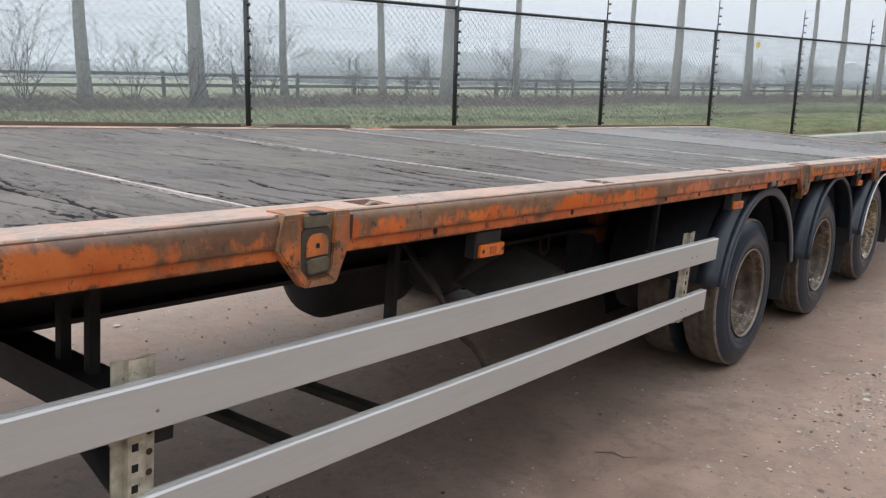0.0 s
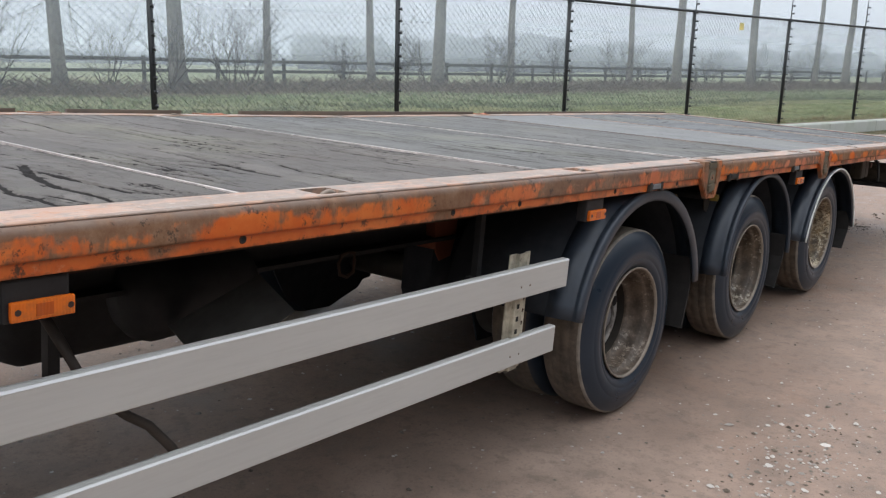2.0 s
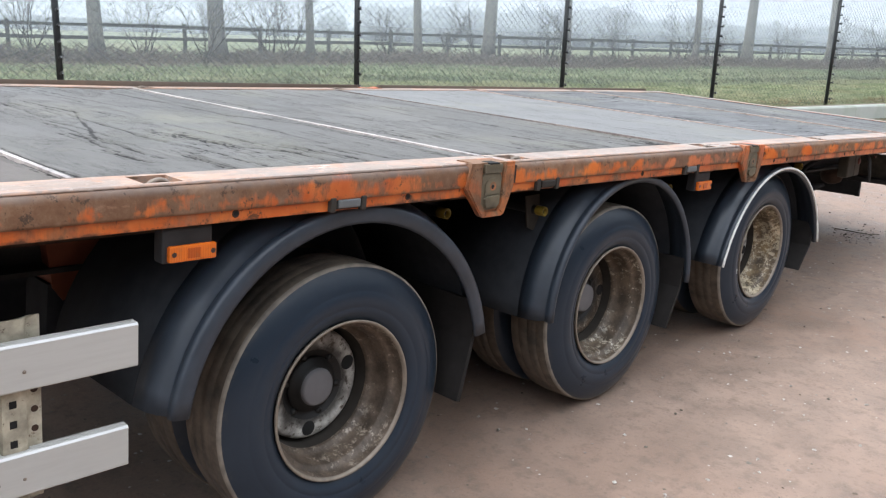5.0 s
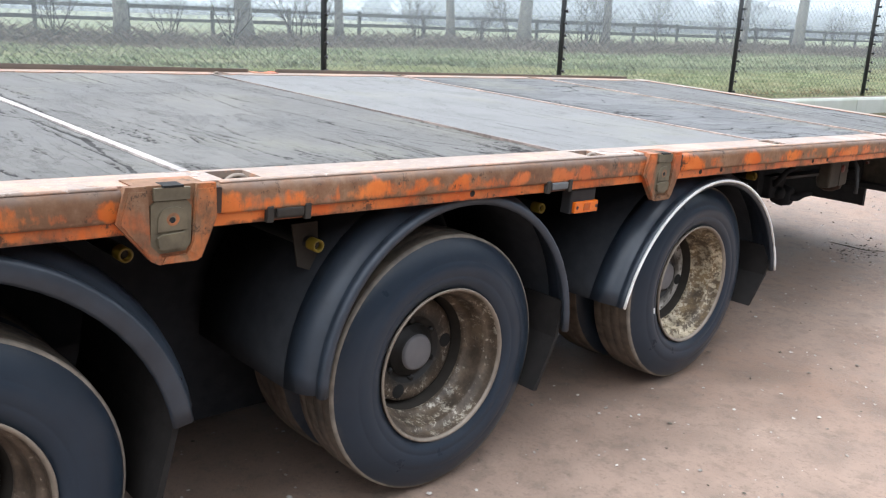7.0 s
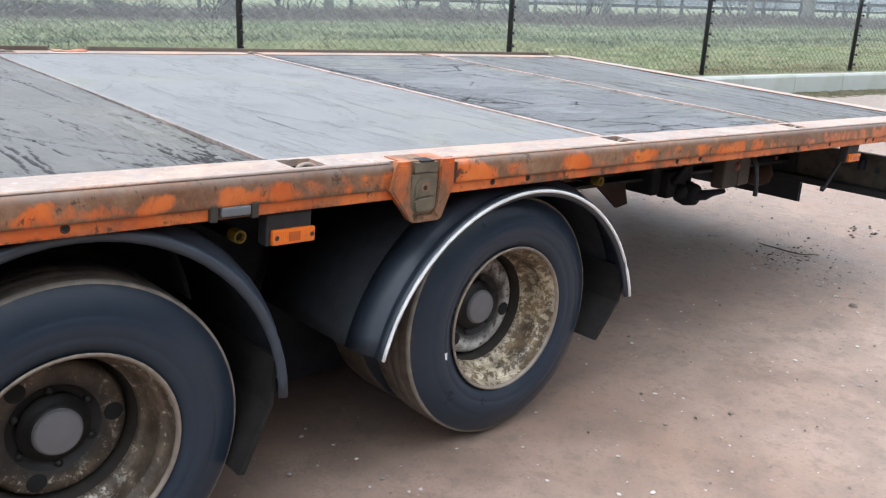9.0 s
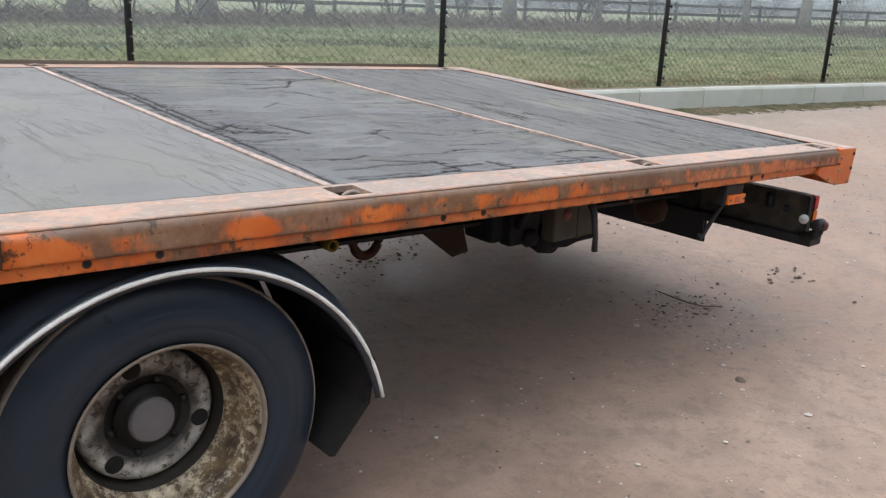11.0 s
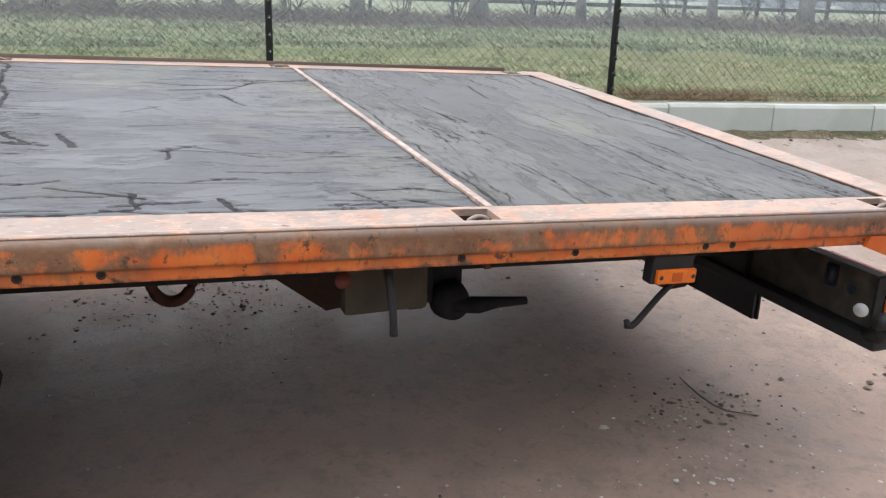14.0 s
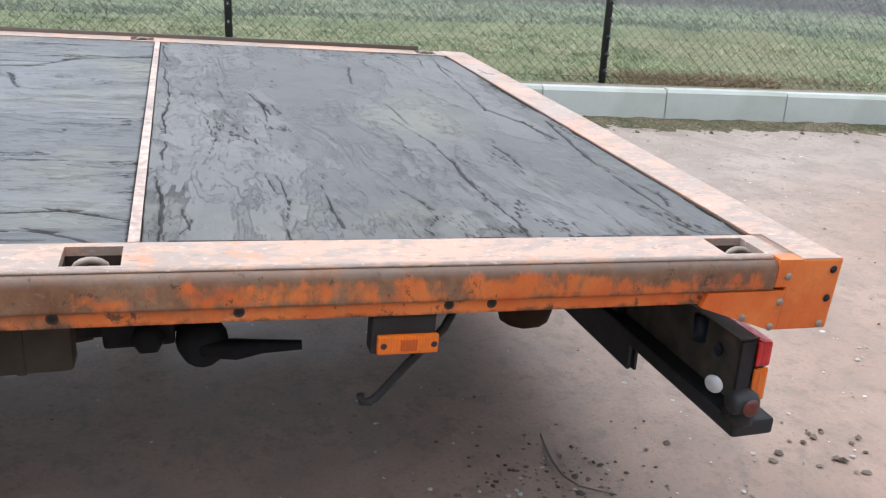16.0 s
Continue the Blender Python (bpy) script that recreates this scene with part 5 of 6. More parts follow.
    D = {n: ms.data(n, mt) for n, ms, mt in (("tyre", tyre_side, RUBBER), ("tread_band", tread, TREAD), ("worn_shoulder", worn, SHOULDER), ("rim", rim, RIM), ("rim_lip", lip, LIP), ("rim_disc", disc, RIM_DISC), ("rim_centre", centre, HUB_BLACK), ("wheel", hub, HUB_BLACK), ("hub_cap", cap, HUBCAP), ("vent_hole", holes, HOLE), ("wheel_nut", studs, HUB_BLACK), ("inner_rim", inner, DIRTY))}
    RIMS = [rim.data("rim", mt) for mt in (RIM_BROWN, RIM, RIM_OCHRE)]
    DISCS = [disc.data("rim_disc", mt) for mt in (DISC_PALE, RIM_DISC, DISC_PALE)]
    spins = (16.5, 1, -18)
    for i, y in enumerate(wheels_y):
        cz = heights[i]
        for near in (True, False):
            for outer in (True, False):
                z = cz if near else cz + 0.03
                x = -0.087 if outer else -0.087 - 0.245
                if near:
                    m = Matrix.Translation((x, y, z))
                else:
                    m = Matrix.Translation((WIDE - x - 0.0, y, z)) @ Matrix.Rotation(math.pi, 4, 'Z')
                m = m @ Matrix.Rotation(radians(spins[i]), 4, 'X')
                w = part("wheel", D["wheel"], HUB_BLACK, trailer, ("outer twin wheel" if outer else "inner twin wheel") + " with worn smooth tyre", m)
                part("tyre", D["tyre"], RUBBER, w, "worn black tyre", m)
                part("tread_band", D["tread_band"], TREAD, w, "mud-brown worn tread", m)
                if outer:
                    part("worn_shoulder", D["worn_shoulder"], SHOULDER, w, "pale scuffed tyre shoulder", m)
                    part("rim", RIMS[i], RIM, w, "rusty rim with flaking pale paint", m)
                    part("rim_well", well, DIRTY, w, "rim well darkened for the shade inside it", m)
                    part("rim_lip", D["rim_lip"], LIP, w, "rubbed brown rim lip", m)
                    part("rim_disc", DISCS[i], RIM_DISC, w, "brown flecked wheel disc" if i == 1 else "grey-white rust-stained wheel disc", m)
                    part("rim_centre", D["rim_centre"], HUB_BLACK, w, "black disc centre with the recess's shade in its colour", m)
                    part("hub_cap", D["hub_cap"], HUBCAP, w, "flat grey hub cap", m)
                    for t in (0, 123, 246):
                        part("vent_hole", D["vent_hole"], HOLE, w, "", m @ Matrix.Rotation(radians(t), 4, 'X'))
                    for t in range(30, 390, 60):
                        part("wheel_nut", D["wheel_nut"], HUB_BLACK, w, "", m @ Matrix.Rotation(radians(t), 4, 'X'))
                else:
                    part("rim", D["inner_rim"], DIRTY, w, "", m)
        ax = Mesh().lathe([(-0.28, 0.0), (-0.28, 0.065), (WIDE + 0.28, 0.065), (WIDE + 0.28, 0.0)], 20, Matrix.Translation((0, y, cz + 0.01)))
        ax.lathe([(-0.58, 0.0), (-0.58, 0.19), (-0.75, 0.19), (-0.75, 0.0)], 28, Matrix.Translation((0, y, cz)))
        ax.lathe([(-1.78, 0.0), (-1.78, 0.19), (-1.95, 0.19), (-1.95, 0.0)], 28, Matrix.Translation((0, y, cz)))
        part("axle", ax, DIRTY, trailer, "dirt-crusted axle with brake drums", None)
        for x in (-0.80, -1.74):
            hg = Mesh()
            hg.prism([(y - 0.54, 0.93), (y - 0.375, 0.93), (y - 0.395, 0.74), (y - 0.43, 0.66), (y - 0.50, 0.65), (y - 0.525, 0.69)], x - 0.06, x + 0.10, 'x')
            so = part("suspension_hanger", hg, OXIDE, trailer, "red-oxide spring hanger", None)
            ft = Mesh().prism([(y - 0.535, 0.70), (y - 0.392, 0.70), (y - 0.41, 0.50), (y - 0.45, 0.44), (y - 0.53, 0.44), (y - 0.555, 0.52)], x - 0.055, x + 0.095, 'x')
            part("hanger_foot", ft, SOOT, so, "black hanger foot", None)
            sp = Mesh().tube([(x, y - 0.47, 0.67), (x, y - 0.42, 0.58), (x, y - 0.2, 0.50), (x, y + 0.12, 0.50), (x, y + 0.42, 0.58)], 0.035, 8)
            sp.lathe([(0.0, 0.0), (0.0, 0.11), (0.06, 0.13), (0.12, 0.11), (0.18, 0.13), (0.24, 0.11), (0.24, 0.0)], 24, Matrix.Translation((x, y + 0.38, 0.60)) @ Matrix.Rotation(radians(-90), 4, 'Y'))
            part("trailing_arm", sp, DIRTY, trailer, "", None)


def fender(cy, cz, r, a0, a1, flap, trim, lip=0.012):
    """A rounded mudguard over twin wheels with a rubber flap behind."""
    n = 30

    def shell(prof):
        s = Mesh()
        k = len(prof)
        for i in range(n + 1):
            t = radians(a0 + (a1 - a0) * i / n)
            for x, d in prof:
                s.v.append((x, cy + (r + d) * math.cos(t), cz + (r + d) * math.sin(t)))
        for i in range(n):
            for j in range(k):
                j2 = (j + 1) % k
                s.f.append((i * k + j, i * k + j2, (i + 1) * k + j2, (i + 1) * k + j))
        s.f += [tuple(range(k)), tuple(range((n + 1) * k - 1, n * k - 1, -1))]
        s.s = [True] * (n * k) + [False, False]
        return s
    s = shell([(-0.030, -lip), (-0.024, 0.008 - lip), (-0.022, 0.006), (-0.028, 0.014), (-0.042, 0.016), (-0.050, 0.011), (-0.056, 0.012), (-0.068, 0.026), (-0.092, 0.041), (-0.14, 0.050),
               (-0.14, 0.044), (-0.096, 0.034), (-0.072, 0.018), (-0.058, 0.004), (-0.034, 0.002 - lip)])
    fd = part("mudguard", s, FENDER, trailer, "black plastic mudguard with a white edge line" if trim else "scuffed black plastic mudguard", None)
    part("inner_shell", shell([(-0.141, 0.049), (-0.36, 0.051), (-0.60, 0.048), (-0.60, 0.042), (-0.36, 0.045), (-0.141, 0.043)]), SOOT, fd, "matt black inner half", None)
    t1 = radians(a1)
    ye, ze = cy + r * math.cos(t1), cz + r * math.sin(t1)
    fy, fz = flap
    mf = Mesh()
    mf.prism([(ye - 0.002, ze + 0.10), (ye - 0.012, ze + 0.10), (ye - 0.030, ze - 0.02), (fy - 0.012, fz), (fy + 0.004, fz - 0.004), (ye - 0.016, ze - 0.02)], -0.60, -0.045, 'x')
    part("mud_flap", mf, FLAP, fd, "mud-splashed rubber flap", None)
    bk = Mesh()
    pts = [(cy + (r + 0.028) * math.cos(radians(a0 + (a1 - a0) * i / 20)), cz + (r + 0.028) * math.sin(radians(a0 + (a1 - a0) * i / 20))) for i in range(21)]
    bk.prism(pts, -0.603, -0.597, 'x')
    part("inner_wall", bk, SOOT, fd, "", None)
    if trim:
        tr = Mesh().tube([(-0.021, cy + (r + 0.006) * math.cos(radians(a0 + (a1 - a0) * i / 40)), cz + (r + 0.006) * math.sin(radians(a0 + (a1 - a0) * i / 40))) for i in range(41)], 0.0055, 6)
        part("edge_line", tr, WHITE, fd, "white edge trim", None)


def fender_pin(y, z, plate, x=-0.125):
    tb = Mesh().lathe([(x - 0.45, 0.0), (x - 0.45, 0.016), (x, 0.016)], 14, Matrix.Translation((0, y, z)))
    o = part("mudguard_stay", tb, BLACK, trailer, "black stay tube with a yellow end cap", None)
    cp = Mesh().lathe([(x - 0.03, 0.0165), (x + 0.003, 0.0165), (x + 0.005, 0.0145), (x + 0.003, 0.0110), (x - 0.010, 0.0105)], 20, Matrix.Translation((0, y, z)))
    cc = Mesh().lathe([(x - 0.010, 0.0110), (x - 0.010, 0.0)], 16, Matrix.Translation((0, y, z)))
    part("cap_centre", cc, DIRTY, o, "", None)
    if not plate:
        part("end_cap", cp, YELLOW, o, "yellow plastic cap", None)
        return
    bp = Mesh().prism([(y - 0.045, z + 0.05), (y + 0.03, z + 0.05), (y + 0.032, z - 0.03), (y + 0.005, z - 0.075), (y - 0.03, z - 0.06)], x - 0.052, x - 0.046, 'x')
    part("stay_plate", bp, DIRTY, o, "dirt-crusted plate", None)
    part("end_cap", cp, YELLOW, o, "yellow plastic cap", None)


def build_guard():
    for k, (w0, w1, u, end) in enumerate(((-0.398, -0.299, -0.042, -6.208), (-0.635, -0.540, -0.058, -6.222))):
        a, b = u - 0.026, u
        hgt = w1 - w0
        prof = [(a, w0), (b - 0.002, w0), (b, w0 + 0.003), (b, w1 - 0.006), (b - 0.004, w1 - 0.001), (b - 0.007, w1), (b - 0.0085, w1 - 0.004), (b - 0.0105, w1 - 0.004), (b - 0.012, w1), (b - 0.0145, w1), (b - 0.016, w1 - 0.004), (b - 0.018, w1 - 0.004), (b - 0.0195, w1), (a, w1)]
        g = Mesh().prism(prof, FRONT + 0.9, end, 'y')
        go = part("side_guard_rail", g, ALU, trailer, "dull aluminium side guard plank", BODY)
        # thin paler strip: the plank edge's highlight put in as colour
        ed = Mesh().prism([(b - 0.0045, w1 - 0.0020), (b + 0.0004, w1 - 0.0072), (b + 0.0009, w1 - 0.0052), (b - 0.0030, w1 - 0.0004)], FRONT + 0.9, end, 'y')
        part("bright_edge", ed, ALU_HIGHLIGHT, go, "", BODY)
        for v in (-6.44, -6.49, -9.06):
            part("rivet", Mesh().lathe([(b + 0.0002, 0.004), (b + 0.002, 0.003), (b + 0.002, 0.0)], 8, Matrix.Translation((0, v, (w0 + w1) / 2 - 0.01))), GALV, go, "", BODY)
    for v, wide in ((-9.08, 0.8), (-6.445, 1.0)):
        h = Mesh()
        h.prism([(p, v + q * wide) for p, q in ((-0.086, -0.065), (-0.082, -0.065), (-0.082, -0.032), (-0.070, -0.030), (-0.070, 0.016), (-0.082, 0.020), (-0.082, 0.05), (-0.086, 0.05),
                 (-0.086, 0.024), (-0.074, 0.02), (-0.074, -0.026), (-0.086, -0.028))], -0.655, -0.258, 'z')
        b = part("guard_bracket", h, CREAM, trailer, "chipped cream-painted guard bracket", BODY)
        for w in (-0.435, -0.478, -0.521):
            part("bracket_hole", Mesh().box(-0.0705, -0.0692, v - 0.016, v - 0.002, w - 0.008, w + 0.008, None, 0.0005), HOLE, b, "", BODY)
            part("bracket_hole", Mesh().lathe([(-0.0815, 0.0), (-0.0812, 0.0075)], 10, Matrix.Translation((0, v + 0.036 * wide, w + 0.02))), RUST, b, "", BODY)


def build_tail():
    # light board across the back, below the deck
    pn = Mesh()
    pn.box(-0.66, -0.113, -0.085, -0.075, 0.42, 0.608)
    pb = part("light_board", pn, GREYBOX, trailer, "dusty grey rear light board", None)
    part("end_plate", Mesh().box(-0.113, -0.103, -0.120, -0.0845, 0.425, 0.606, None, 0.003), BLACK, pb, "black end plate", None)
    part("rear_beam", Mesh().box(-2.44, -0.662, -0.11, -0.05, 0.42, 0.608, None, 0.006), BLACK, pb, "black rear beam", None)
    part("board_top", Mesh().box(-0.66, -0.108, -0.125, -0.0805, 0.6085, 0.613), OLIVE, pb, "dusty dark top plate", None)
    bp = Mesh()
    bp.box(-2.46, -0.068, -0.135, -0.03, 0.392, 0.432, None, 0.008)
    bp.box(-2.44, -0.63, -0.078, -0.068, 0.270, 0.40)
    part("bumper_bar", bp, BLACK, pb, "black bumper bar", None)
    part("grommet", Mesh().tube([(-0.30, -0.088, 0.52), (-0.30, -0.090, 0.585)], 0.02, 10), RUBBER, pb, "", None)
    part("grommet", Mesh().lathe([(0, 0.0), (0.006, 0.016)], 14, Matrix.Translation((-0.22, -0.087, 0.53)) @ Matrix.Rotation(radians(-90), 4, 'Z')), RUBBER, pb, "", None)
    tl = Mesh().box(-0.36, -0.100, -0.0745, -0.055, 0.458, 0.600, None, 0.006)
    to = part("tail_lamp", tl, BLACK, trailer, "tail lamp", None)
    part("lens", Mesh().box(-0.362, -0.097, -0.074, -0.045, 0.546, 0.608, None, 0.008).box(-0.1025, -0.0955, -0.083, -0.0735, 0.548, 0.606, None, 0.003).box(-0.360, -0.112, -0.0795, -0.0735, 0.6085, 0.613), RED, to, "red tail lamp lens", None)
    part("lens", Mesh().box(-0.362, -0.097, -0.074, -0.045, 0.462, 0.544, None, 0.008).box(-0.1025, -0.0955, -0.083, -0.0735, 0.464, 0.542, None, 0.003), AMBER, to, "amber tail lamp lens", None)
    # dimension lamp on a rubber arm
    dl = Mesh().lathe([(-0.028, 0.0), (-0.028, 0.020), (-0.018, 0.026), (0.024, 0.026), (0.034, 0.019), (0.034, 0.0)], 20, Matrix.Translation((-0.035, -0.155, 0.505)) @ Matrix.Rotation(radians(90), 4, 'Z'))
    dl.tube([(-0.12, -0.11, 0.42), (-0.05, -0.13, 0.455), (-0.035, -0.15, 0.48)], 0.024, 8)
    do = part("outline_lamp", dl, BLACK, trailer, "black rubber outline lamp", None)
    part("lens", Mesh().lathe([(0.0, 0.021), (0.005, 0.016), (0.007, 0.0)], 12, Matrix.Translation((-0.005, -0.15, 0.505))), DULLRED, do, "dull red lens", None)
    wl = Mesh().lathe([(0.0, 0.021), (0.004, 0.018), (0.006, 0.0)], 14, Matrix.Translation((-0.085, -0.192, 0.525)) @ Matrix.Rotation(radians(-60), 4, 'Z'))
    part("lens", wl, PALELENS, do, "white lens", None)
    # beam ends and rods
    be = Mesh()
    be.prism([(-0.98, 0.55), (-0.63, 0.55), (-0.63, 0.265), (-0.66, 0.262)], -0.055, -0.047, 'y')
    part("beam_end_plate", be, BLACK, trailer, "black triangular beam end", None)
    bo = Mesh().lathe([(0.0, 0.0), (0.0, 0.07), (0.05, 0.085), (0.10, 0.07), (0.12, 0.03), (0.12, 0.0)], 10, Matrix.Translation((-0.75, -0.36, 0.50)) @ Matrix.Rotation(radians(90), 4, 'Y'))
    part("end_boss", bo, RUST, trailer, "", None)
    hk = Mesh().tube([(-0.105, -0.78, 0.74), (-0.105, -0.80, 0.70), (-0.112, -0.87, 0.625), (-0.114, -0.925, 0.563), (-0.114, -0.94, 0.553), (-0.112, -0.955, 0.556), (-0.110, -0.958, 0.572)], 0.0085, 8)
    part("hook_rod", hk, BLACK, trailer, "black hooked rod", None)
    # winding gear under the bed
    bx = Mesh().box(-0.26, -0.20, -1.672, -1.465, 0.628, 0.79, None, 0.012)
    bx.box(-0.235, -0.198, -1.56, -1.545, 0.63, 0.78)
    b = part("gear_box_cover", bx, OLIVE, trailer, "dusty grey gear cover", None)
    hd = Mesh().tube([(-0.15, -1.59, 0.80), (-0.11, -1.59, 0.74), (-0.10, -1.585, 0.66), (-0.10, -1.583, 0.613)], [0.013, 0.011, 0.009, 0.010], 8)
    part("crank_handle", hd, LEVER, b, "steel lever handle", None)
    lk = Mesh().box(-0.80, -0.64, -1.52, -1.19, 0.485, 0.72, None, 0.02)
    lk.box(-0.66, -0.60, -1.46, -1.30, 0.475, 0.60, None, 0.012)
    lk.lathe([(0.0, 0.0), (0.0, 0.05), (0.05, 0.062), (0.10, 0.05), (0.10, 0.0)], 16, Matrix.Translation((-0.68, -1.24, 0.470)))
    lk.lathe([(0.0, 0.0), (0.0, 0.03), (0.04, 0.04), (0.06, 0.03), (0.06, 0.0)], 6, Matrix.Translation((-0.63, -1.36, 0.50)))
    lk.tube([(-0.60, -1.24, 0.462), (-0.577, -1.163, 0.462), (-0.575, -1.10, 0.465), (-0.57, -1.01, 0.463)], [0.024, 0.026, 0.017, 0.012], 10)
    lk.tube([(-0.60, -1.42, 0.55), (-0.52, -1.46, 0.64), (-0.42, -1.50, 0.72)], 0.014, 8)
    part("lock_gear", lk, SOOT, trailer, "greasy black locking gear", None)
    gs = Mesh().prism([(-1.98, 0.80), (-1.62, 0.80), (-1.50, 0.42), (-1.58, 0.41), (-1.80, 0.58)], -0.80, -0.785, 'x')
    part("gear_gusset", gs, RUST, trailer, "rust-brown triangular gusset", None)
    rr = Mesh().lathe([(-0.137, 0.02), (-0.133, 0.0185), (-0.131, 0.0)], 16, Matrix.Translation((0, -1.69, 0.742)))
    part("reflector", rr, DULLRED, b, "small round red reflector", None)
    for q in ((-0.16, -1.33, 0.735),):
        part("reflector", Mesh().box(q[0] - 0.01, q[0], q[1] - 0.008, q[1] + 0.008, q[2] - 0.006, q[2] + 0.006), DULLRED, b, "", None)
    rg = Mesh().tube([(-0.747, -2.025 + 0.055 * math.cos(t), 0.565 + 0.062 * math.sin(t)) for t in [2 * math.pi * k / 24 for k in range(24)]], 0.017, 10, True)
    rg.box(-0.77, -0.73, -2.05, -2.0, 0.60, 0.72)
    part("towing_ring", rg, RINGRUST, trailer, "hanging rusty steel ring", None)


build_side(False)
build_side(True)
build_rear()
for v in (-8.035, -6.10, -3.82, -0.887):
    side_marker(v)
build_under()
build_axles()
fender(-5.640, 0.437, 0.519, 168, 8, (-5.20, 0.30), False, 0.034)
fender(-4.310, 0.446, 0.460, 178, -2, (-3.955, 0.25), False)
fender(-3.028, 0.283, 0.543, 163, 12, (-2.625, 0.262), True)
for y, z in ((-5.203, 0.878), (-4.725, 0.824), (-3.90, 0.818), (-2.577, 0.79)):
    fender_pin(y, z, y == -4.725)
build_guard()
build_tail()
mk = Mesh().box(0, 0.003, -0.006, 0.006, -0.011, 0.011, Matrix.Translation((-0.0815, -3.280, 0.362)))
part("chalk_mark", mk, WHITE, trailer, "white chalk dab on the tyre", None)
build_deck()


# ---- trees ----
def limb(ms, p, d, ln, r, rnd, depth, curl=0.25):
    n = 5
    pts, rs = [p.copy()], [r]
    for i in range(n):
        d = (d + Vector((rnd.gauss(0, curl), rnd.gauss(0, curl), rnd.gauss(0.06, curl * 0.6))) * 0.35).normalized()
        p = p + d * (ln / n)
        pts.append(p.copy())
        rs.append(r * (1 - 0.8 * (i + 1) / n))
        if depth > 0 and i > 0:
            for _ in range(2):
                q = (d + Vector((rnd.gauss(0, 0.6), rnd.gauss(0, 0.6), rnd.gauss(0.2, 0.4)))).normalized()
                limb(ms, p.copy(), q, ln * rnd.uniform(0.35, 0.6), rs[-1] * 0.6, rnd, depth - 1, curl)
    ms.tube(pts, [max(q, 0.004) for q in rs], 5 if depth else 3)


def tree(l, n, dia, lean, seed):
    rnd = random.Random(seed)
    at = fl(l, n, land(l, n) - 0.05)
    h = rnd.uniform(13, 16)
    t = thing("poplar_tree", at, "bare winter poplar with a straight grey trunk in the mist", "tree", "roadside poplars")
    tr = Mesh()
    pts, rs = [], []
    for i in range(17):
        k = i / 16
        z = h * k
        pts.append(at + Vector((0, 0, z)) + F_D * (lean * z + 0.08 * noise.noise(Vector((z * 0.35, seed, 0)))) + F_N * 0.1 * noise.noise(Vector((z * 0.3, 5, seed))))
        rs.append(dia / 2 * (1 - 0.78 * k) * (1 + 0.35 * math.exp(-z / 0.35)))
    tr.tube(pts, rs, 14)
    part("trunk", tr, BARK, t, "grey-green ridged trunk", None)
    cr = Mesh()
    for i in range(9, 17):
        for _ in range(3):
            a = rnd.uniform(0, 2 * math.pi)
            limb(cr, pts[i].copy(), Vector((math.cos(a), math.sin(a), rnd.uniform(0.6, 1.6))).normalized(), rnd.uniform(1.2, 3.0) * (1.25 - i / 20), rs[i] * 0.35 + 0.01, rnd, 2)
    part("crown", cr, TWIG, t, "bare twiggy crown", None)
    return t, pts, rs


rt = random.Random(21)
TREES = [(-10.5, .5, -.02), (-6.6, .42, -.01), (-2.6, .5, -.03), (1.2, .38, -.02), (5.4, .49, -.022), (9.6, .64, -.04), (13.25, .34, -.018), (18.2, .37, -.045), (21.85, .60, .03), (26.45, .39, -.005), (35.7, .38, -.01), (40.1, .62, .02),
         (48.2, .58, -.02), (56.7, .42, .0), (61.2, .58, .02), (68.4, .5, -.03), (75, .5, .01), (82, .5, -.01)]
for i, (l, dia, lean) in enumerate(TREES):
    tree(l, -22.25, dia, lean, i + 3)

# ---- timber rail fence beyond the trees ----
rf = thing("timber_fence", fl(20, -24.2, 0), "weathered dark post-and-rail timber fence by the field", "fence", "", "structure")
for i in range(-8, 34):
    l = 3.0 * i
    p = Mesh().box(l - 0.06, l + 0.06, -24.26, -24.14, -0.1, 1.28)
    part("timber_post", p, TIMBER, rf, "", FENCE_M)
    if i < 22:
        for z in (0.72, 1.14):
            r = Mesh().box(l, l + 3.0, -24.13, -24.08, z - 0.065 + rt.uniform(-.02, .02), z + 0.065 + rt.uniform(-.02, .02))
            part("timber_rail", r, TIMBER, rf, "", FENCE_M)


# ---- shrubs, brush, grass ----
def shrub(l, n, h, seed, count):
    rnd = random.Random(seed)
    s = Mesh()
    at = fl(l, n, land(l, n) - 0.05)
    for _ in range(count):
        a = rnd.uniform(0, 2 * math.pi)
        limb(s, at + Vector((rnd.gauss(0, 0.12), rnd.gauss(0, 0.12), 0)), Vector((math.cos(a) * 0.45, math.sin(a) * 0.45, 1)).normalized(), h * rnd.uniform(0.6, 1.05), 0.022, rnd, 2 if _ % 2 else 1, 0.3)
    return single("bare_shrub", s, TWIG, "leafless thin-stemmed shrub in the misty verge", "shrub", "shrubs by the field fence")


SHRUBS = [(-4, 2.4, 7), (3.2, 2.6, 9), (6.9, 2.3, 7), (8.6, 2.6, 8), (11.2, 3.0, 9), (12.2, 2.6, 8), (16.0, 1.8, 8), (18.9, 1.6, 7), (20.9, 2.3, 6), (23.9, 2.0, 8), (25.2, 2.3, 7), (29.5, 2.0, 8), (33, 2.2, 8), (36.0, 2.0, 7), (43, 2.4, 8), (46.5, 2.2, 7), (52, 2.4, 8), (57, 2.2, 8)]
for i, (l, h, c) in enumerate(SHRUBS):
    shrub(l, -20.8 - 0.6 * (i % 3), h, 50 + i, c)


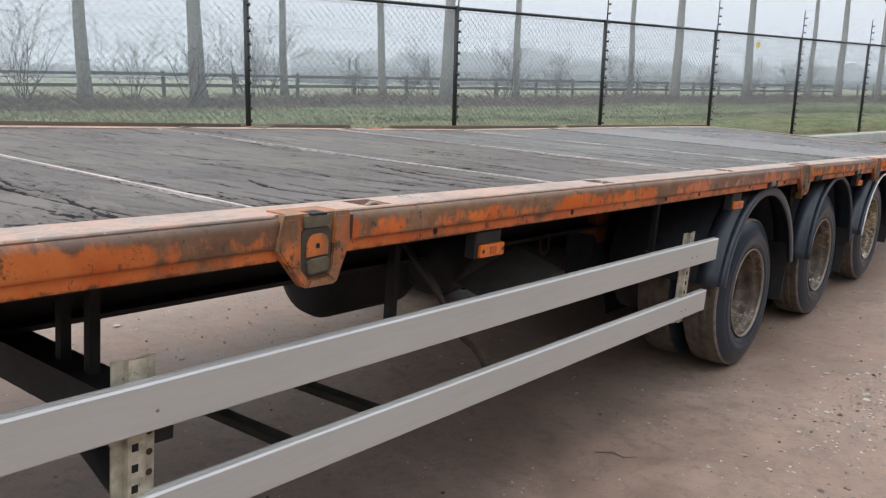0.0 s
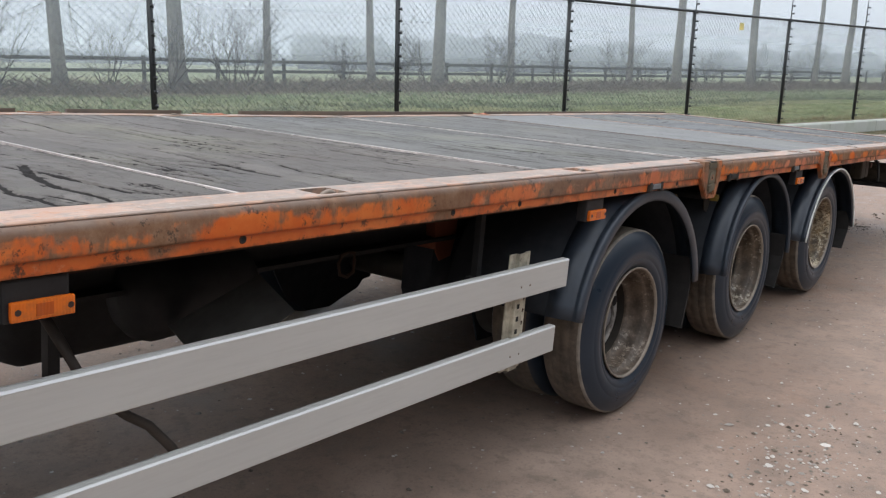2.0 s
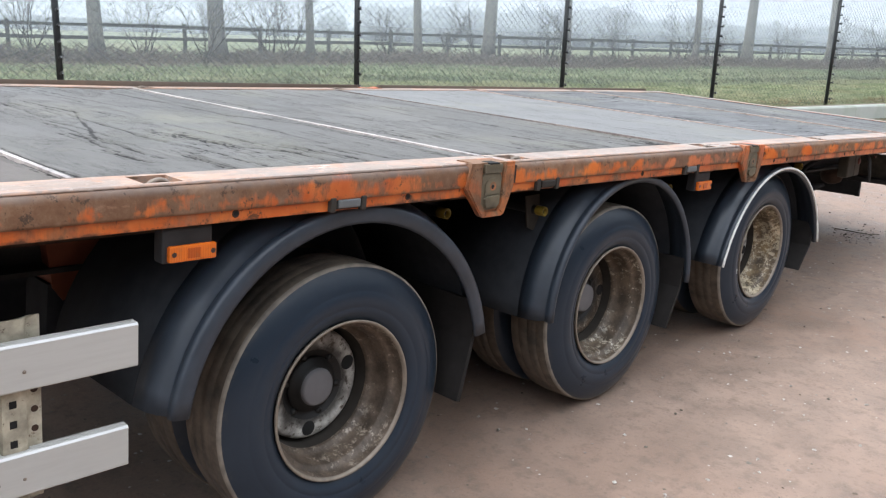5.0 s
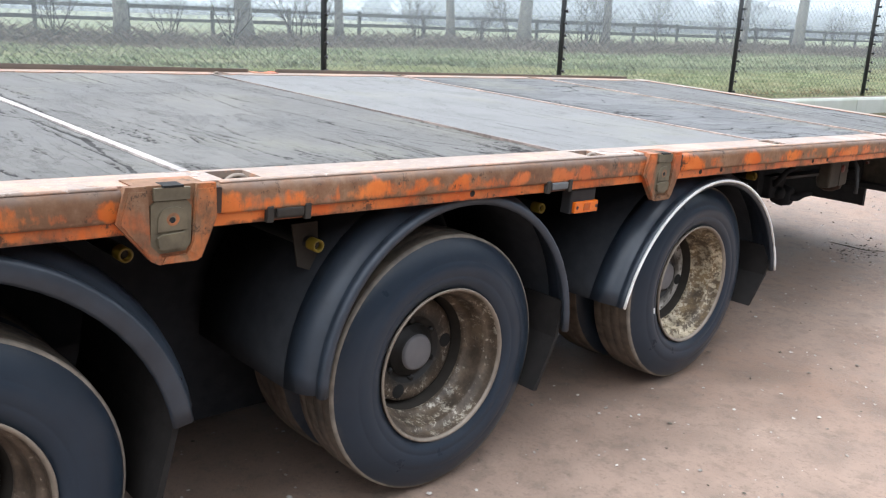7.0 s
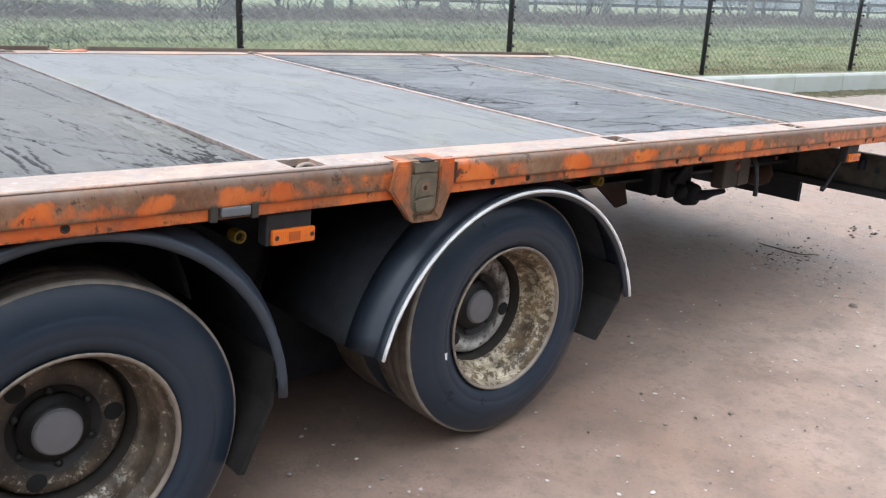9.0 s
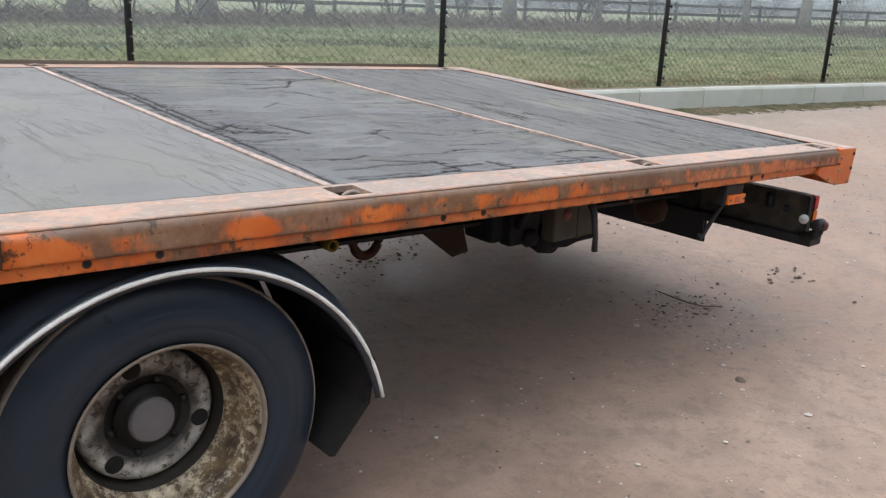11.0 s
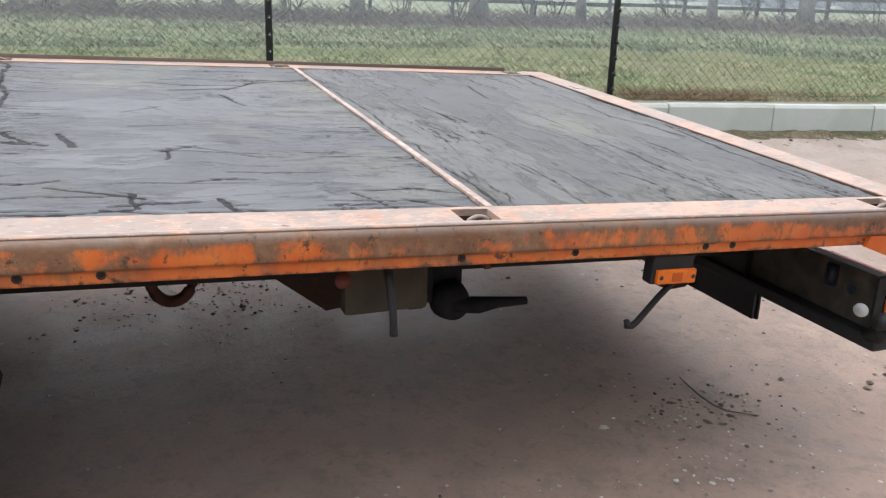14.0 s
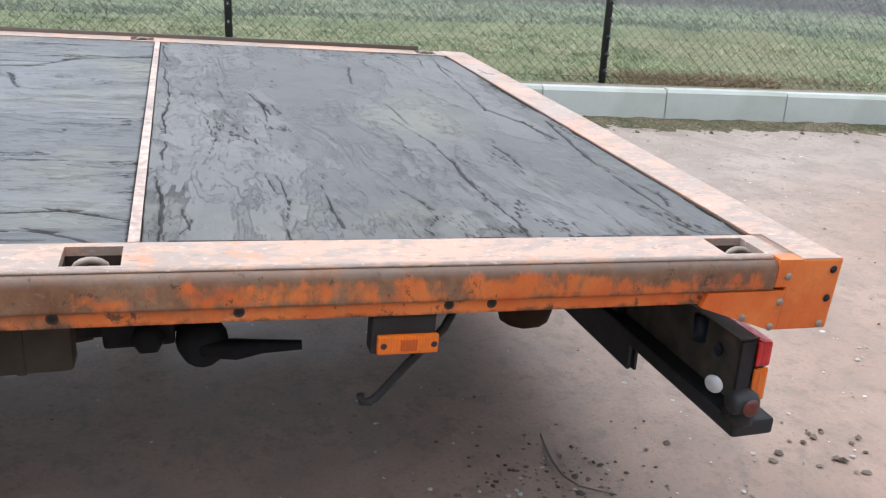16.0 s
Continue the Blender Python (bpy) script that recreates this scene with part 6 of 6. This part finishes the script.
def blades(name, mat, label, count, l0, l1, n0, n1, h0, h1, w, seed, clump=0.0, keep=None):
    rnd = random.Random(seed)
    v, f = [], []
    for _ in range(count):
        l, n = rnd.uniform(l0, l1), rnd.uniform(n0, n1)
        if clump and noise.noise(Vector((l * clump, n * clump, seed))) < rnd.uniform(-0.6, 0.3):
            continue
        b = fl(l, n, land(l, n) - 0.01)
        a = rnd.uniform(0, math.pi)
        hh = rnd.uniform(h0, h1)
        t = Vector((rnd.gauss(0, 0.75) * hh, rnd.gauss(0, 0.75) * hh, hh * rnd.uniform(0.4, 1)))
        s = Vector((math.cos(a), math.sin(a), 0)) * w
        o = len(v)
        v += [b - s, b + s, b + t * 0.6 + s * 0.5 + Vector((0, 0, 0.06 * hh)), b + t]
        f += [(o, o + 1, o + 2), (o, o + 2, o + 3)]
    me = bpy.data.meshes.new(name)
    me.from_pydata(v, [], f)
    me.materials.append(mat)
    return tagged(new(name, me), label, "grass", "", "stuff")


blades("verge_grass", GRASS_A, "short yellow-green winter grass behind the kerb", 150000, -4, 26, -4.3, 0.04, 0.02, 0.085, 0.0046, 1, 0.7)
blades("bank_grass", GRASS_C, "matted grey-green grass on the ditch bank", 60000, -6, 40, -8.2, -4.2, 0.04, 0.16, 0.007, 12, 1.1)
blades("meadow_grass", GRASS_B, "rough damp green meadow grass", 50000, -8, 48, -18, -8.0, 0.06, 0.18, 0.011, 2, 0.5)
blades("dead_clump", DRYTUFT, "matted brown dead clump by the kerb", 1500, 6.25, 7.6, -0.28, 0.03, 0.04, 0.14, 0.004, 15)
blades("dry_tufts", DRYTUFT, "dead brown tufts leaning over the kerb", 5200, 1.0, 24, -0.5, 0.02, 0.03, 0.13, 0.0045, 14, 1.4)
blades("brushwood", BRUSH, "tangle of brown dead brush below the trees", 42000, -12, 80, -23.6, -18.6, 0.10, 0.75, 0.008, 3, 0.45)
blades("brush_fringe", BRUSH, "thin dead stalks at the meadow edge", 9000, -12, 70, -18.8, -14.5, 0.08, 0.4, 0.007, 23, 0.6)
blades("kerb_weeds", MOSSY, "moss and weeds along the foot of the kerb", 9000, -2, 22, 0.17, 0.50, 0.008, 0.03, 0.004, 4, 0.9)


def moss_strip():
    v, f = [], []
    ls = [-4 + 0.04 * i for i in range(640)]
    ns = [0.166 + 0.036 * j for j in range(18)]
    for l in ls:
        out = 0.30 + 0.20 * noise.noise(Vector((l * 0.7, 1, 1))) + 0.08 * noise.noise(Vector((l * 4, 2, 1)))
        for n in ns:
            d = (n - 0.166) / max(0.1, out)
            h = 0.028 * (1 - d) + 0.016 * noise.noise(Vector((l * 7, n * 7, 4))) + 0.010 * noise.noise(Vector((l * 25, n * 25, 4)))
            v.append(fl(l, n, land(l, max(n, 0.17)) + max(-0.03, h)))
    k = len(ns)
    for i in range(len(ls) - 1):
        for j in range(k - 1):
            f.append((i * k + j, i * k + j + 1, (i + 1) * k + j + 1, (i + 1) * k + j))
    me = bpy.data.meshes.new("moss_strip")
    me.from_pydata(v, [], f)
    me.materials.append(MOSS)
    me.polygons.foreach_set("use_smooth", [True] * len(f))
    if me.polygons[0].normal.z < 0:
        me.flip_normals()
    return tagged(new("moss_strip", me), "mossy soil and debris along the kerb foot", "moss", "", "stuff")


moss_strip()


# ---- loose stones ----
def stones(name, mat, label, spots, seed):
    rnd = random.Random(seed)
    v, f = [], []
    for x, y, r in spots:
        o = len(v)
        z = land_xy(x, y)
        ax, ay, az = r * rnd.uniform(0.7, 1.3), r * rnd.uniform(0.7, 1.3), r * rnd.uniform(0.35, 0.75)
        t = rnd.uniform(0, 6.28)
        for dx, dy, dz in ((1, 0, 0.1), (0.3, 0.9, 0), (-0.8, 0.5, 0.15), (-0.7, -0.6, 0), (0.4, -0.9, 0.1), (0.15, 0.1, 1), (-0.2, -0.1, -0.6)):
            dx, dy = dx * rnd.uniform(0.75, 1.2) * ax, dy * rnd.uniform(0.75, 1.2) * ay
            v.append((x + dx * math.cos(t) - dy * math.sin(t), y + dx * math.sin(t) + dy * math.cos(t), z + az * (0.35 + dz * rnd.uniform(0.8, 1.2))))
        for a, b in ((0, 1), (1, 2), (2, 3), (3, 4), (4, 0)):
            f += [(o + a, o + b, o + 5), (o + b, o + a, o + 6)]
    me = bpy.data.meshes.new(name)
    me.from_pydata(v, [], f)
    me.materials.append(mat)
    return tagged(new(name, me), label, "stones", "", "stuff")


rs_ = random.Random(8)
spots = [(rs_.uniform(-5.5, 1.6), rs_.uniform(-9.5, 6), abs(rs_.gauss(0, 0.0035)) + 0.0022) for _ in range(9000)]
spots += [(0.62 + rs_.gauss(0, 0.16), -5.75 + rs_.gauss(0, 0.5), abs(rs_.gauss(0, 0.0048)) + 0.0025) for _ in range(520)]
spots += [(-2.2 + rs_.gauss(0, 0.5), -6.5 + rs_.gauss(0, 1.6), abs(rs_.gauss(0, 0.006)) + 0.003) for _ in range(260)]
spots += [(rs_.uniform(-1.6, 1.1), rs_.uniform(-9.0, 1.0), rs_.uniform(0.0025, 0.0055)) for _ in range(200)]
spots += [(-0.28 + rs_.gauss(0, 0.13), -0.52 + rs_.gauss(0, 0.16), abs(rs_.gauss(0, 0.004)) + 0.0025) for _ in range(110)]
stones("scattered_grit", STONES, "small pale stones pressed into the yard", spots, 5)
clods = [(-0.50 + rs_.gauss(0, 0.10), -0.33 + rs_.gauss(0, 0.16), abs(rs_.gauss(0, 0.0045)) + 0.0028) for _ in range(150)]
clods += [(-0.50 + rs_.gauss(0, 0.06), 0.50 + rs_.gauss(0, 0.08), rs_.uniform(0.008, 0.02)) for _ in range(9)]
clods += [(-0.42 + rs_.gauss(0, 0.05), 0.58 + rs_.gauss(0, 0.05), rs_.uniform(0.008, 0.018)) for _ in range(7)]
clods += [(-1.9 + rs_.gauss(0, 0.35), -1.9 + rs_.gauss(0, 0.8), abs(rs_.gauss(0, 0.0035)) + 0.002) for _ in range(260)]
clods += [(-2.05 + 0.22 * k + rs_.gauss(0, 0.05), -2.4 + rs_.random() * 1.7, abs(rs_.gauss(0, 0.005)) + 0.003) for k in range(2) for _ in range(110)]
clods += [(-1.75 + rs_.gauss(0, 0.2), 0.4 + rs_.gauss(0, 0.4), abs(rs_.gauss(0, 0.006)) + 0.003) for _ in range(60)]
clods += [(0.62 + rs_.gauss(0, 0.16), -5.75 + rs_.gauss(0, 0.5), abs(rs_.gauss(0, 0.004)) + 0.0025) for _ in range(150)]
clods += [(rs_.uniform(-4.5, 1.0), rs_.uniform(-9, 4), abs(rs_.gauss(0, 0.0038)) + 0.002) for _ in range(520)]
for _ in range(1500):
    p = fl(rs_.uniform(-1, 20), 0.17 + abs(rs_.gauss(0, 0.22)))
    clods.append((p.x, p.y, abs(rs_.gauss(0, 0.008)) + 0.005))
stones("soil_clods", CLODS, "dark crumbs of soil and bark on the yard", clods, 6)
one = Mesh().add([(0.023 * math.cos(a) * (1 + 0.2 * math.sin(3 * a)), 0.017 * math.sin(a), 0.0) for a in [k * math.pi / 4 for k in range(8)]] + [(0.015 * math.cos(a), 0.011 * math.sin(a), 0.014) for a in [k * math.pi / 4 for k in range(8)]],
                 [(i, (i + 1) % 8, 8 + (i + 1) % 8, 8 + i) for i in range(8)] + [tuple(range(8, 16))], True)
single("stone", one, CLODS, "single brown stone lying on the yard", "stone", m=Matrix.Translation((0.088, -0.86, land_xy(0.088, -0.86) - 0.002)))
tw = Mesh().tube([(-0.15, -7.07, 0.021), (-0.09, -7.03, 0.024), (-0.04, -7.04, 0.022), (0.0, -7.0, 0.021)], [0.003, 0.004, 0.004, 0.002], 5)
single("twig", tw, BRUSH, "short dark twig lying on the yard", "twig")
tw = Mesh().tube([(-0.72, -0.285, 0.03), (-0.64, -0.302, 0.034), (-0.569, -0.312, 0.036), (-0.50, -0.309, 0.034), (-0.45, -0.285, 0.031), (-0.395, -0.20, 0.028)], [0.002, 0.0034, 0.004, 0.0036, 0.003, 0.0015], 5)
single("twig", tw, BRUSH, "bent brown twig among soil crumbs", "twig")


# ---- far wood, and sheets standing in for mist ----
def far_wood():
    rnd = random.Random(31)
    s = Mesh()
    for _ in range(190):
        l = 46 + 250 * rnd.random() ** 1.3
        n = -rnd.uniform(66, 86)
        h = rnd.uniform(2.2, 4.0) * (0.7 + 0.6 * noise.noise(Vector((l * 0.03, 2, 9))) + 0.3)
        at = fl(l, n, 0)
        m = Matrix.Translation(at + Vector((0, 0, h * 0.55))) @ Matrix.Diagonal((h * rnd.uniform(0.5, 0.8), h * rnd.uniform(0.5, 0.8), h * 0.6, 1))
        bm = bmesh.new()
        bmesh.ops.create_icosphere(bm, subdivisions=2, radius=1)
        for v in bm.verts:
            v.co *= 1 + 0.28 * noise.noise(v.co * 2.3 + Vector((l, 0, 0)))
        bm.verts.index_update()
        s.add([v.co.copy() for v in bm.verts], [[v.index for v in f.verts] for f in bm.faces], True, m)
        bm.free()
    return single("distant_wood", s, FAR, "grey blurred line of far bare woods", "woods", "", "stuff")


far_wood()


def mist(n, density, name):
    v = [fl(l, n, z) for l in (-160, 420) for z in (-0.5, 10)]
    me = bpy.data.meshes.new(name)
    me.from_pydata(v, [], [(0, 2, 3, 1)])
    me.materials.append(haze_sheet_mat(name, density))
    ob = tagged(new(name, me), "flat see-through sheet standing in for winter mist over the meadow", "mist", "", "stuff")
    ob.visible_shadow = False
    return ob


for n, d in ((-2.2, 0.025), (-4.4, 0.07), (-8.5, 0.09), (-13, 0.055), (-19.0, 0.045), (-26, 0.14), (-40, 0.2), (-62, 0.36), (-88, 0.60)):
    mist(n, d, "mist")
